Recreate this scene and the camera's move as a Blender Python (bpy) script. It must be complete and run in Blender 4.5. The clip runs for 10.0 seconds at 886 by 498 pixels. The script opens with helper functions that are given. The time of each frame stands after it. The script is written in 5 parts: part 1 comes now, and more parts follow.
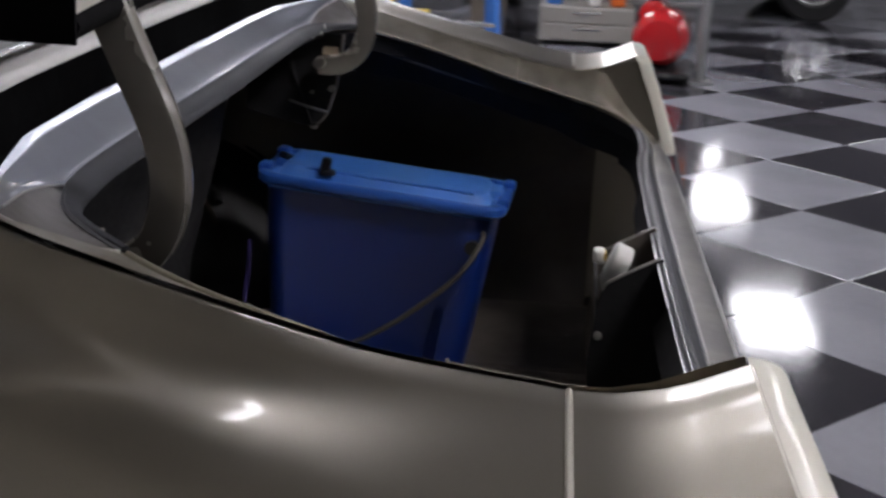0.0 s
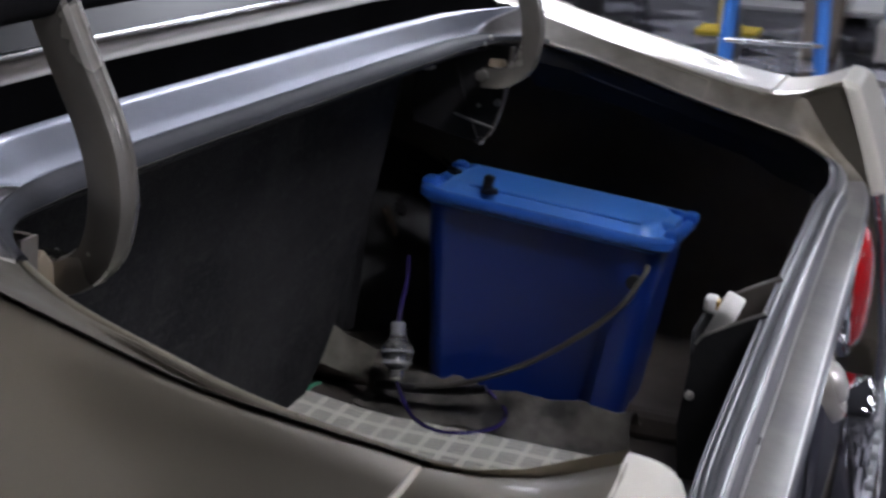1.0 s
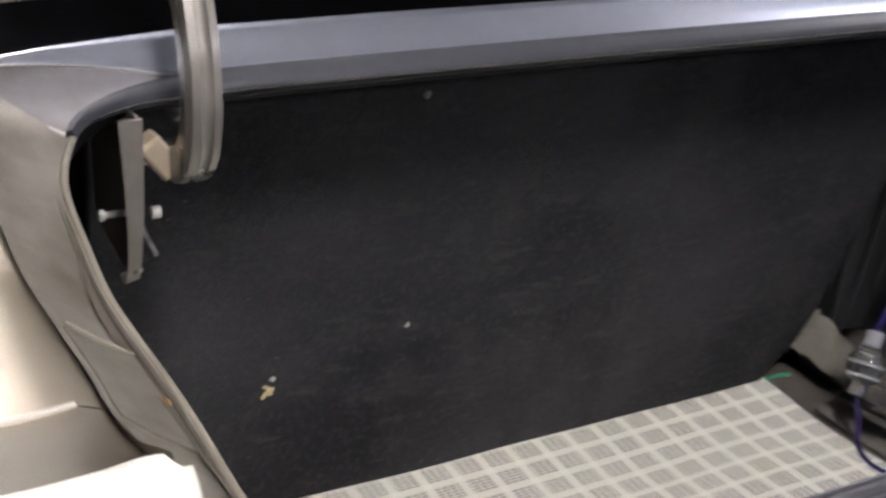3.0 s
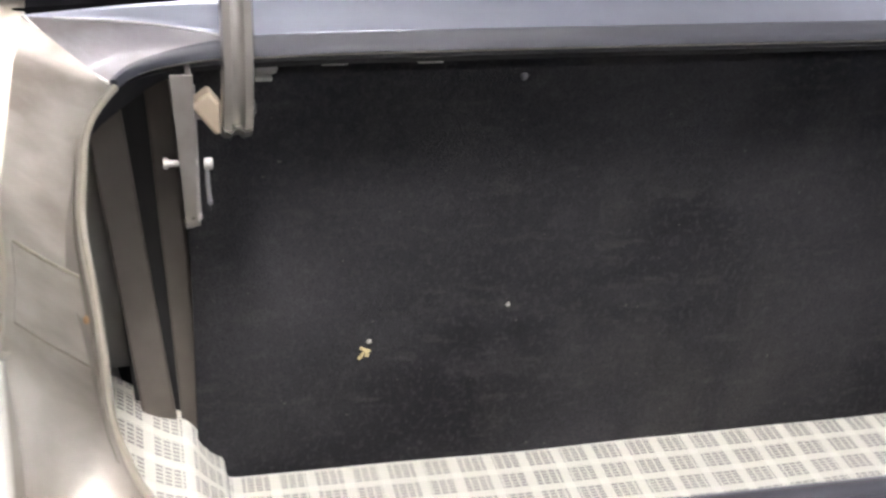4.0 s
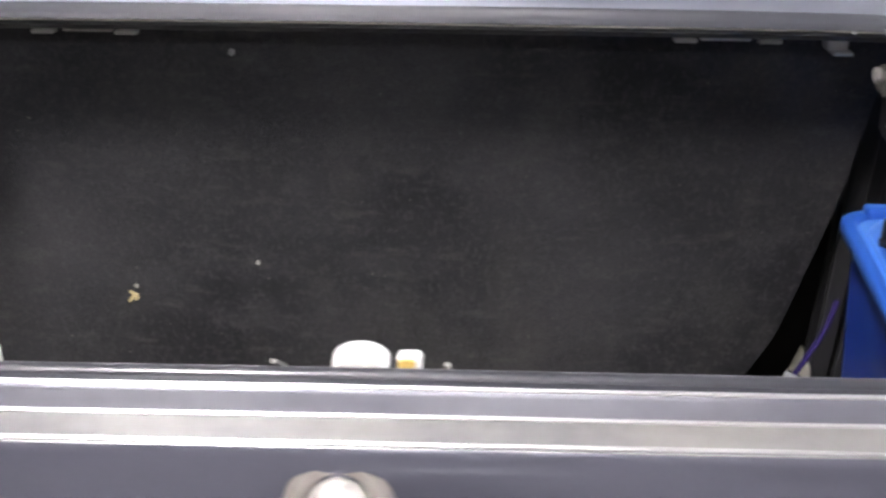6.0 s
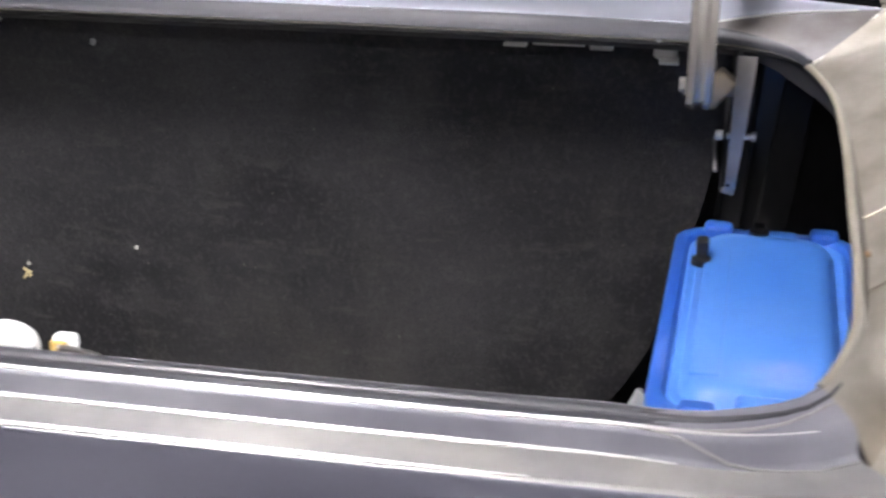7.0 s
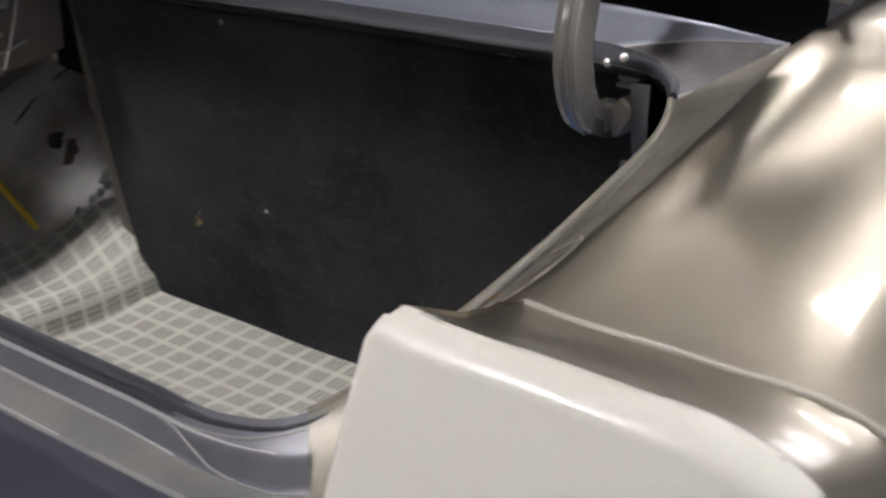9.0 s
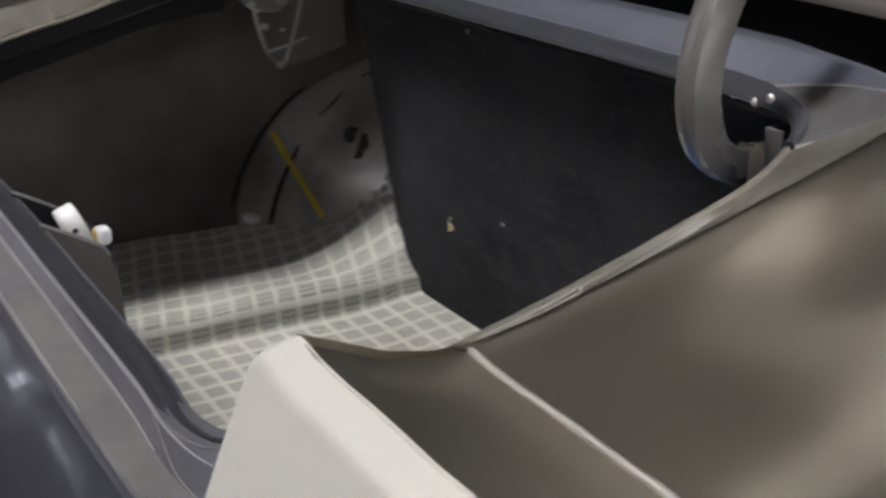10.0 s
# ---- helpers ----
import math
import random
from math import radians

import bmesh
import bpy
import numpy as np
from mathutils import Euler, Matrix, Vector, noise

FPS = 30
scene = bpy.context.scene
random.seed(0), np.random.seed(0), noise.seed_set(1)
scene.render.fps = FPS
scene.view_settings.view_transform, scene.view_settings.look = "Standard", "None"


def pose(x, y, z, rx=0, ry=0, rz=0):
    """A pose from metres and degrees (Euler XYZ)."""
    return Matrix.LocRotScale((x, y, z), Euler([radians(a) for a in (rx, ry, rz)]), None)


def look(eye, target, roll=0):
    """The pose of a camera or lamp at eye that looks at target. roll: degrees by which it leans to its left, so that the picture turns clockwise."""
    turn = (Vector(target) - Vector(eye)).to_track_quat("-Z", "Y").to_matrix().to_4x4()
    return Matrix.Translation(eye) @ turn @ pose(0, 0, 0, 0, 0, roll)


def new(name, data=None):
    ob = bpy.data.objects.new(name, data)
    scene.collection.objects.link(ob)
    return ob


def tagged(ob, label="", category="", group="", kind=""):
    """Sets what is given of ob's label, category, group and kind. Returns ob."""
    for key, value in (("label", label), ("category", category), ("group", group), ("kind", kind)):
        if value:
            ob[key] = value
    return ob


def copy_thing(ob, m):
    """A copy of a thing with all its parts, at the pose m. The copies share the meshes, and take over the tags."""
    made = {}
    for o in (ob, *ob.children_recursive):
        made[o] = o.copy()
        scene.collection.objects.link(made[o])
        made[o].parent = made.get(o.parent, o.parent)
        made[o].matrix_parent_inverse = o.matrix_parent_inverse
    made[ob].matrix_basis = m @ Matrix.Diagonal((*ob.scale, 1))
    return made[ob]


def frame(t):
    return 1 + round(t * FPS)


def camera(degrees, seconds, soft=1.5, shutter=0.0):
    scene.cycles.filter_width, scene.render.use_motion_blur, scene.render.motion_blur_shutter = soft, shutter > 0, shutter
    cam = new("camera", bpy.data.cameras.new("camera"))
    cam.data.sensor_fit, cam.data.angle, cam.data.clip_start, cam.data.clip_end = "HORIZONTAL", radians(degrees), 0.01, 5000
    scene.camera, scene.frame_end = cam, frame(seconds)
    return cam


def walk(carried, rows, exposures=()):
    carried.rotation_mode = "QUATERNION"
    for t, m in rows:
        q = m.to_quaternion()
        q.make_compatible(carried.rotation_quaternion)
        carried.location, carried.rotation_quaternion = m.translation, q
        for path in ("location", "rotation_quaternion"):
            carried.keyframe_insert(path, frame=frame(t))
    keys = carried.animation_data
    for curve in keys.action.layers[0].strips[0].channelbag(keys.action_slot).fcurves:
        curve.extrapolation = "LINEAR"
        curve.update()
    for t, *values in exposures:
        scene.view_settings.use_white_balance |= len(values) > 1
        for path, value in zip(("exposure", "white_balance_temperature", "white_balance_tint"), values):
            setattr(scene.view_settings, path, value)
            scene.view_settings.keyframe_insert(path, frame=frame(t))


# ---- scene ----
cam = camera(38.2, 10.0, soft=2.7, shutter=0.5)
PATH = [
    (0, (-1.3897, 0.0707, 1.2558), (0.5136, 0.2197, 0.6626), 2.66),
    (0.5, (-1.3189, -0.0526, 1.2496), (0.5456, 0.3562, 0.6556), 2.43),
    (1, (-1.2138, -0.1723, 1.2463), (0.5755, 0.4983, 0.6531), 2.20),
    (1.5, (-1.1093, -0.291, 1.2387), (0.5408, 0.6743, 0.6508), 1.85),
    (2, (-0.9962, -0.3817, 1.2407), (0.4336, 0.8509, 0.58), 1.95),
    (2.5, (-0.8819, -0.4415, 1.2385), (0.3147, 1.0007, 0.5397), 2.04),
    (3, (-0.7733, -0.5206, 1.2431), (0.1399, 1.1058, 0.5215), 2.13),
    (3.2, (-0.7194, -0.5513, 1.253), (0.0461, 1.1404, 0.5099), 1.97),
    (4.3, (-0.487, -0.6818, 1.2293), (-0.1224, 1.1471, 0.5067), 1.61),
    (4.5, (-0.4235, -0.7256, 1.2252), (-0.1169, 1.1182, 0.5135), 1.32),
    (5, (-0.2565, -0.8093, 1.2302), (-0.0974, 1.0525, 0.5171), 1.17),
    (5.5, (-0.078, -0.843, 1.2293), (-0.0622, 1.028, 0.5228), 1.00),
    (5.7, (-0.0249, -0.8525, 1.2248), (-0.0207, 1.0218, 0.5268), 0.75),
    (6.8, (0.3975, -0.8266, 1.2257), (0.1143, 1.0264, 0.5285), 0.69),
    (7, (0.4714, -0.8122, 1.2249), (0.1284, 1.0315, 0.5297), 0.60),
    (7.5, (0.6371, -0.7794, 1.2348), (0.1569, 1.0299, 0.5307), 0.45),
    (8, (0.8153, -0.7203, 1.2402), (0.1042, 1.0074, 0.5263), -0.21),
    (8.5, (0.9559, -0.655, 1.2306), (-0.0281, 0.9409, 0.5343), -0.00),
    (9, (1.0824, -0.5401, 1.2307), (-0.1156, 0.9028, 0.5359), -0.39),
    (9.5, (1.1613, -0.4206, 1.228), (-0.2789, 0.7849, 0.5405), -0.48),
    (10, (1.2219, -0.2982, 1.2263), (-0.4116, 0.6374, 0.5509), -0.30),
]
walk(cam, [(t, look(eye, target, roll)) for t, eye, target, roll in PATH],
     exposures=[(0.0, -0.62, 6450, 16), (1.0, -0.5, 6050, 16), (2.0, -0.03, 6150, 16), (3.0, 0.65, 6550, 16), (4.4, 1.35, 6450, 16), (7.0, 1.35, 6500, 16),
                (8.0, 1.1, 6500, 14), (8.5, 0.6, 6500, 14), (9.0, 0.08, 6500, 14), (9.5, 0.0, 6450, 14), (10.0, 0.05, 6400, 14)])

# ---- world and light ----
world = bpy.data.worlds.new("garage_world")
scene.world = world
world.use_nodes = True
world.node_tree.nodes["Background"].inputs[0].default_value = (0.6, 0.65, 0.75, 1)
world.node_tree.nodes["Background"].inputs[1].default_value = 0.02
CEILING = 3.0
PANEL_GLOW = 22.0
STRIP_GLOW = 80.0


# ---- materials ----
def material(name, colour, rough=0.5, metal=0.0, spread=0.12, grain=40.0, patch=4.0, bump=0.1, coat=0.0, second=None, amount=0.4,
             spec=0.5, flake=0.0):
    m = bpy.data.materials.new(name)
    m.use_nodes = True
    nt = m.node_tree
    nodes, links = nt.nodes, nt.links
    b = nodes["Principled BSDF"]
    co = nodes.new("ShaderNodeTexCoord")
    fine = nodes.new("ShaderNodeTexNoise")
    fine.inputs["Scale"].default_value, fine.inputs["Detail"].default_value = grain, 6
    wide = nodes.new("ShaderNodeTexNoise")
    wide.inputs["Scale"].default_value, wide.inputs["Detail"].default_value = patch, 4
    for n in (fine, wide):
        links.new(co.outputs["Object"], n.inputs["Vector"])
    two = second or tuple(c * (1 - spread * 2) for c in colour)
    ramp = nodes.new("ShaderNodeMapRange")
    ramp.inputs["From Min"].default_value, ramp.inputs["From Max"].default_value = 0.42, 0.68
    ramp.inputs["To Max"].default_value = amount
    links.new(wide.outputs["Fac"], ramp.inputs["Value"])
    mix = nodes.new("ShaderNodeMix")
    mix.data_type = "RGBA"
    mix.inputs[6].default_value, mix.inputs[7].default_value = (*colour, 1), (*two, 1)
    links.new(ramp.outputs["Result"], mix.inputs[0])
    shade = nodes.new("ShaderNodeMapRange")
    shade.inputs["To Min"].default_value, shade.inputs["To Max"].default_value = 1 - spread, 1 + spread
    links.new(fine.outputs["Fac"], shade.inputs["Value"])
    mul = nodes.new("ShaderNodeMix")
    mul.data_type, mul.blend_type = "RGBA", "MULTIPLY"
    mul.inputs[0].default_value = 1
    links.new(mix.outputs[2], mul.inputs[6])
    links.new(shade.outputs["Result"], mul.inputs[7])
    links.new(mul.outputs[2], b.inputs["Base Color"])
    rr = nodes.new("ShaderNodeMapRange")
    rr.inputs["To Min"].default_value, rr.inputs["To Max"].default_value = max(0.02, rough * 0.8), min(1, rough * 1.2)
    links.new(wide.outputs["Fac"], rr.inputs["Value"])
    links.new(rr.outputs["Result"], b.inputs["Roughness"])
    b.inputs["Metallic"].default_value = metal
    b.inputs["Specular IOR Level"].default_value = spec
    b.inputs["Coat Weight"].default_value = coat
    b.inputs["Coat Roughness"].default_value = 0.06
    if bump:
        bp = nodes.new("ShaderNodeBump")
        bp.inputs["Strength"].default_value, bp.inputs["Distance"].default_value = bump, 0.004
        links.new(fine.outputs["Fac"], bp.inputs["Height"])
        links.new(bp.outputs["Normal"], b.inputs["Normal"])
    return m


def glow(name, colour, strength):
    m = bpy.data.materials.new(name)
    m.use_nodes = True
    b = m.node_tree.nodes["Principled BSDF"]
    b.inputs["Base Color"].default_value = (*colour, 1)
    b.inputs["Emission Color"].default_value = (*colour, 1)
    b.inputs["Emission Strength"].default_value = strength
    return m


def glass(name, colour, rough=0.02, through_share=1.0):
    m = bpy.data.materials.new(name)
    m.use_nodes = True
    b = m.node_tree.nodes["Principled BSDF"]
    b.inputs["Base Color"].default_value = (*colour, 1)
    b.inputs["Transmission Weight"].default_value = through_share
    b.inputs["Roughness"].default_value = rough
    b.inputs["IOR"].default_value = 1.45
    return m


PAINT = material("champagne_paint", (0.36, 0.325, 0.265), 0.33, 0.95, 0.05, 900, 3, 0.02, coat=0.5, amount=0.3)
# pale tone for the unseen lid underside, added as a reflector for the panels
LIDREFLECTOR = material("pale_lid_reflector", (0.68, 0.65, 0.59), 0.4, 0.1, 0.06, 60, 4, 0.05, coat=0.2, second=(0.6, 0.57, 0.51), amount=0.5)
CREAM = material("cream_paint", (0.68, 0.66, 0.585), 0.38, 0.0, 0.03, 300, 3, 0.02, coat=0.25, amount=0.1)
JAMB = material("jamb_paint", (0.24, 0.225, 0.195), 0.44, 0.5, 0.16, 45, 13, 0.14, second=(0.12, 0.104, 0.078), amount=0.9)
LILAC = material("grey_jamb_paint", (0.14, 0.14, 0.163), 0.38, 0.3, 0.08, 60, 7, 0.08, coat=0.25, second=(0.3, 0.3, 0.33), amount=0.5)
REARPAINT = material("slate_panel_paint", (0.1, 0.1, 0.125), 0.3, 0.3, 0.05, 200, 4, 0.02, coat=0.4)
LIPTOP = material("worn_lip_paint", (0.25, 0.244, 0.232), 0.34, 0.3, 0.14, 60, 9, 0.08, second=(0.17, 0.17, 0.18), amount=0.9)
CORNER = material("stained_corner_paint", (0.15, 0.145, 0.152), 0.5, 0.3, 0.14, 40, 16, 0.16, coat=0.1, second=(0.085, 0.074, 0.066), amount=0.9)
GROOVE = material("brown_groove_strip", (0.085, 0.074, 0.062), 0.5, 0.2, 0.14, 45, 13, 0.14, second=(0.13, 0.115, 0.09), amount=0.8)
FLANGE = material("tan_flange_paint", (0.27, 0.25, 0.2), 0.4, 0.3, 0.1, 60, 14, 0.08, second=(0.2, 0.18, 0.14), amount=0.7)
SEAMPAINT = material("pale_seam_paint", (0.6, 0.58, 0.54), 0.3, 0.4, 0.05, 60, 9, 0.0, coat=0.4)
SEAMTRIM = material("pale_seam_trim", (0.4, 0.38, 0.33), 0.5, 0.1, 0.06, 60, 9, 0.02)
TROUGH = material("glossy_grey_gutter_paint", (0.29, 0.31, 0.37), 0.36, 0.8, 0.06, 60, 7, 0.03, coat=0.5, second=(0.26, 0.265, 0.3), amount=0.5)
# pale tone for folded edges, standing in for highlights on the paint
EDGEGLINT = material("paint_edge_highlight", (0.5, 0.49, 0.49), 0.3, 0.5, 0.06, 60, 9, 0.0, coat=0.4)
BRACE = material("brown_brace_paint", (0.17, 0.15, 0.13), 0.5, 0.2, 0.15, 40, 6, 0.15, second=(0.09, 0.075, 0.06), amount=0.8)
DECK = material("beige_deck_paint", (0.15, 0.13, 0.11), 0.42, 0.3, 0.08, 60, 6, 0.05)
TINTED = material("dark_tinted_glass", (0.006, 0.006, 0.007), 0.3, 0, 0.05, 60, 4, 0.0, spec=0.04)
NEARBLACK = material("matt_near_black", (0.006, 0.006, 0.007), 0.9, 0, 0.15, 60, 8, 0.2, spec=0.1)
SLATERUBBER = material("slate_rubber_strip", (0.024, 0.026, 0.034), 0.55, 0, 0.12, 90, 9, 0.06)
GLOSSRUBBER = material("glossy_slate_rubber", (0.03, 0.031, 0.038), 0.42, 0, 0.1, 120, 10, 0.05, coat=0.35)
INNER = material("bare_inner_steel", (0.145, 0.128, 0.114), 0.5, 0.2, 0.12, 50, 6, 0.15, second=(0.075, 0.064, 0.056), amount=0.8)
# near-black steel; also carries the shade on the right-hand boot parts
DARKSTEEL = material("dark_undercoat_and_shade", (0.022, 0.022, 0.024), 0.85, 0, 0.2, 60, 8, 0.3, spec=0.2)
LINER = material("crumpled_dark_liner", (0.13, 0.12, 0.105), 0.7, 0, 0.2, 60, 14, 0.25, second=(0.03, 0.029, 0.027), amount=1.0)
FLAP = material("grey_green_board_flap", (0.25, 0.24, 0.2), 0.75, 0, 0.2, 60, 16, 0.2, second=(0.13, 0.12, 0.1), amount=0.9)
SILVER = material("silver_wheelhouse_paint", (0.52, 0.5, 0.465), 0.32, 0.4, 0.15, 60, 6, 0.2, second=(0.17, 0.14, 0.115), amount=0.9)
ARCHSHADE = material("shaded_arch_black", (0.05, 0.05, 0.052), 0.7, 0.1, 0.2, 40, 10, 0.3, second=(0.012, 0.012, 0.013), amount=1.0)
SEALER = material("crumbly_pale_sealer", (0.4, 0.4, 0.37), 0.7, 0, 0.25, 140, 40, 0.6, second=(0.16, 0.16, 0.145), amount=0.9)
STEEL = material("zinc_steel", (0.5, 0.49, 0.46), 0.35, 0.8, 0.1, 80, 20, 0.1)
ARMPAINT = material("arm_paint", (0.33, 0.31, 0.28), 0.26, 0.6, 0.1, 60, 12, 0.04, coat=0.3)
CHROME = material("chrome", (0.75, 0.75, 0.77), 0.07, 1.0, 0.02, 30, 5, 0.0)
BRACKET = material("grey_brown_bracket_steel", (0.3, 0.28, 0.26), 0.42, 0.5, 0.14, 60, 14, 0.1, second=(0.17, 0.15, 0.13), amount=0.8)
BRIGHT = material("bright_metal_trim", (0.8, 0.8, 0.78), 0.22, 0.9, 0.04, 60, 5, 0.0)
PANELGREY = material("grey_green_panel_paint", (0.3, 0.3, 0.275), 0.5, 0.2, 0.1, 50, 7, 0.08, second=(0.2, 0.185, 0.155), amount=0.8)
# body blue is deepened for the shaded sides, rim blue raised as lit
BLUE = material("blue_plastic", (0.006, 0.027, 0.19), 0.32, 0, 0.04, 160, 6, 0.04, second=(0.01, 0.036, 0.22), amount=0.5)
BLUERIM = material("lit_blue_plastic_rim", (0.022, 0.1, 0.44), 0.36, 0, 0.04, 160, 6, 0.04, second=(0.035, 0.13, 0.48), amount=0.5)
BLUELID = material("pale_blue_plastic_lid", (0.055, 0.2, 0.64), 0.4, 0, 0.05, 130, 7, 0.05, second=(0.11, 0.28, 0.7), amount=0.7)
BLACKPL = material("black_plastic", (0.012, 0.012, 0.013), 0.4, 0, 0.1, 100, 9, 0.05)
WHITEPL = material("white_plastic", (0.8, 0.8, 0.77), 0.35, 0, 0.04, 90, 9, 0.03)
RUST = material("brown_rust", (0.2, 0.115, 0.05), 0.85, 0, 0.35, 200, 60, 0.4, second=(0.1, 0.055, 0.03), amount=0.9)
SMEAR = material("brown_black_stain", (0.05, 0.04, 0.032), 0.8, 0, 0.35, 200, 60, 0.4, second=(0.11, 0.075, 0.05), amount=0.9)
AMBER = material("amber_tape", (0.6, 0.42, 0.12), 0.5, 0, 0.1, 60, 9, 0.05)
YELLOW = material("yellow_paint", (0.75, 0.55, 0.05), 0.45, 0, 0.08, 60, 6, 0.05)
WIREGREY = material("grey_braided_hose", (0.07, 0.067, 0.058), 0.6, 0, 0.25, 400, 20, 0.3)
PURPLE = material("purple_tube", (0.03, 0.022, 0.1), 0.25, 0, 0.05, 60, 6, 0.0, coat=0.3)
CLEAR = glass("clear_filter_plastic", (0.9, 0.92, 0.92), 0.05, 0.94)
REDLENS = material("red_lens", (0.45, 0.008, 0.012), 0.12, 0, 0.05, 60, 8, 0.03, coat=0.6)
CLEARLENS = material("ribbed_clear_lens", (0.6, 0.62, 0.64), 0.1, 0.5, 0.05, 60, 8, 0.03, coat=0.5)
TILE_D = material("dark_grey_floor_tile", (0.035, 0.033, 0.04), 0.1, 0, 0.12, 30, 2, 0.01, coat=0.3, second=(0.07, 0.065, 0.075), amount=0.6)
TILE_L = material("pale_grey_floor_tile", (0.36, 0.36, 0.4), 0.1, 0, 0.06, 30, 2, 0.01, coat=0.3, second=(0.24, 0.24, 0.27), amount=0.6)
WALL = material("grey_wall_paint", (0.24, 0.24, 0.25), 0.7, 0, 0.06, 20, 0.7, 0.05)
CEIL = material("grey_ceiling", (0.14, 0.14, 0.145), 0.85, 0, 0.05, 40, 1, 0.1)
TYRE = material("tyre_rubber", (0.015, 0.015, 0.016), 0.75, 0, 0.15, 60, 8, 0.2)
BLACKPAINT = material("black_car_paint", (0.008, 0.008, 0.01), 0.12, 0, 0.05, 200, 2, 0.0, coat=0.8)
REDPAINT = material("red_enamel", (0.55, 0.015, 0.02), 0.25, 0, 0.06, 60, 5, 0.03, coat=0.4)
LADDERBLUE = material("blue_fibreglass", (0.05, 0.2, 0.62), 0.4, 0, 0.06, 90, 6, 0.05)
GREYPAINT = material("grey_painted_steel", (0.25, 0.25, 0.25), 0.45, 0.2, 0.1, 60, 6, 0.05)
TAN = material("tan_fabric", (0.22, 0.18, 0.14), 0.9, 0, 0.2, 120, 5, 0.2)
ORANGE = material("orange_plastic", (0.75, 0.16, 0.03), 0.4, 0, 0.05, 60, 5, 0.02)
LAMPGLOW = glow("lamp_diffuser", (0.95, 0.97, 1.0), PANEL_GLOW)
STRIPGLOW = glow("strip_diffuser", (1.0, 0.98, 0.96), STRIP_GLOW)


def plaid(name):
    """Off-white coated cloth with a printed check of dark hatching and paler bands."""
    m = bpy.data.materials.new(name)
    m.use_nodes = True
    nt = m.node_tree
    nodes, links = nt.nodes, nt.links
    b = nodes["Principled BSDF"]
    uv = nodes.new("ShaderNodeTexCoord")
    sep = nodes.new("ShaderNodeSeparateXYZ")
    links.new(uv.outputs["UV"], sep.inputs[0])

    def op(kind, a, c=None):
        n = nodes.new("ShaderNodeMath")
        n.operation = kind
        for i, v in enumerate((a, c)):
            if v is None:
                continue
            if isinstance(v, (int, float)):
                n.inputs[i].default_value = v
            else:
                links.new(v, n.inputs[i])
        return n.outputs[0]

    u, v = sep.outputs[0], sep.outputs[1]
    cu, cv = op("FRACT", op("DIVIDE", u, 0.042)), op("FRACT", op("DIVIDE", v, 0.036))
    inu, inv = op("LESS_THAN", cu, 0.74), op("LESS_THAN", cv, 0.74)
    cell = op("MULTIPLY", inu, inv)
    dash = op("MULTIPLY", op("GREATER_THAN", op("FRACT", op("DIVIDE", v, 0.005)), 0.46), op("GREATER_THAN", op("FRACT", op("DIVIDE", u, 0.0094)), 0.26))
    ink = op("MULTIPLY", cell, dash)
    band = op("MULTIPLY", op("ADD", inu, inv), 0.5)
    noise_a = nodes.new("ShaderNodeTexNoise")
    noise_a.inputs["Scale"].default_value = 7
    links.new(uv.outputs["Object"], noise_a.inputs["Vector"])
    ink = op("MULTIPLY", ink, op("ADD", op("MULTIPLY", noise_a.outputs["Fac"], 0.8), 0.25))
    base = nodes.new("ShaderNodeMix")
    base.data_type = "RGBA"
    base.inputs[6].default_value, base.inputs[7].default_value = (0.81, 0.8, 0.72, 1), (0.68, 0.665, 0.585, 1)
    links.new(band, base.inputs[0])
    top = nodes.new("ShaderNodeMix")
    top.data_type = "RGBA"
    top.inputs[7].default_value = (0.06, 0.06, 0.065, 1)
    links.new(base.outputs[2], top.inputs[6])
    links.new(ink, top.inputs[0])
    links.new(top.outputs[2], b.inputs["Base Color"])
    b.inputs["Roughness"].default_value = 0.6
    bp = nodes.new("ShaderNodeBump")
    bp.inputs["Strength"].default_value = 0.25
    bp.inputs["Distance"].default_value = 0.003
    fine = nodes.new("ShaderNodeTexNoise")
    fine.inputs["Scale"].default_value = 90
    links.new(uv.outputs["Object"], fine.inputs["Vector"])
    links.new(fine.outputs["Fac"], bp.inputs["Height"])
    links.new(bp.outputs["Normal"], b.inputs["Normal"])
    return m


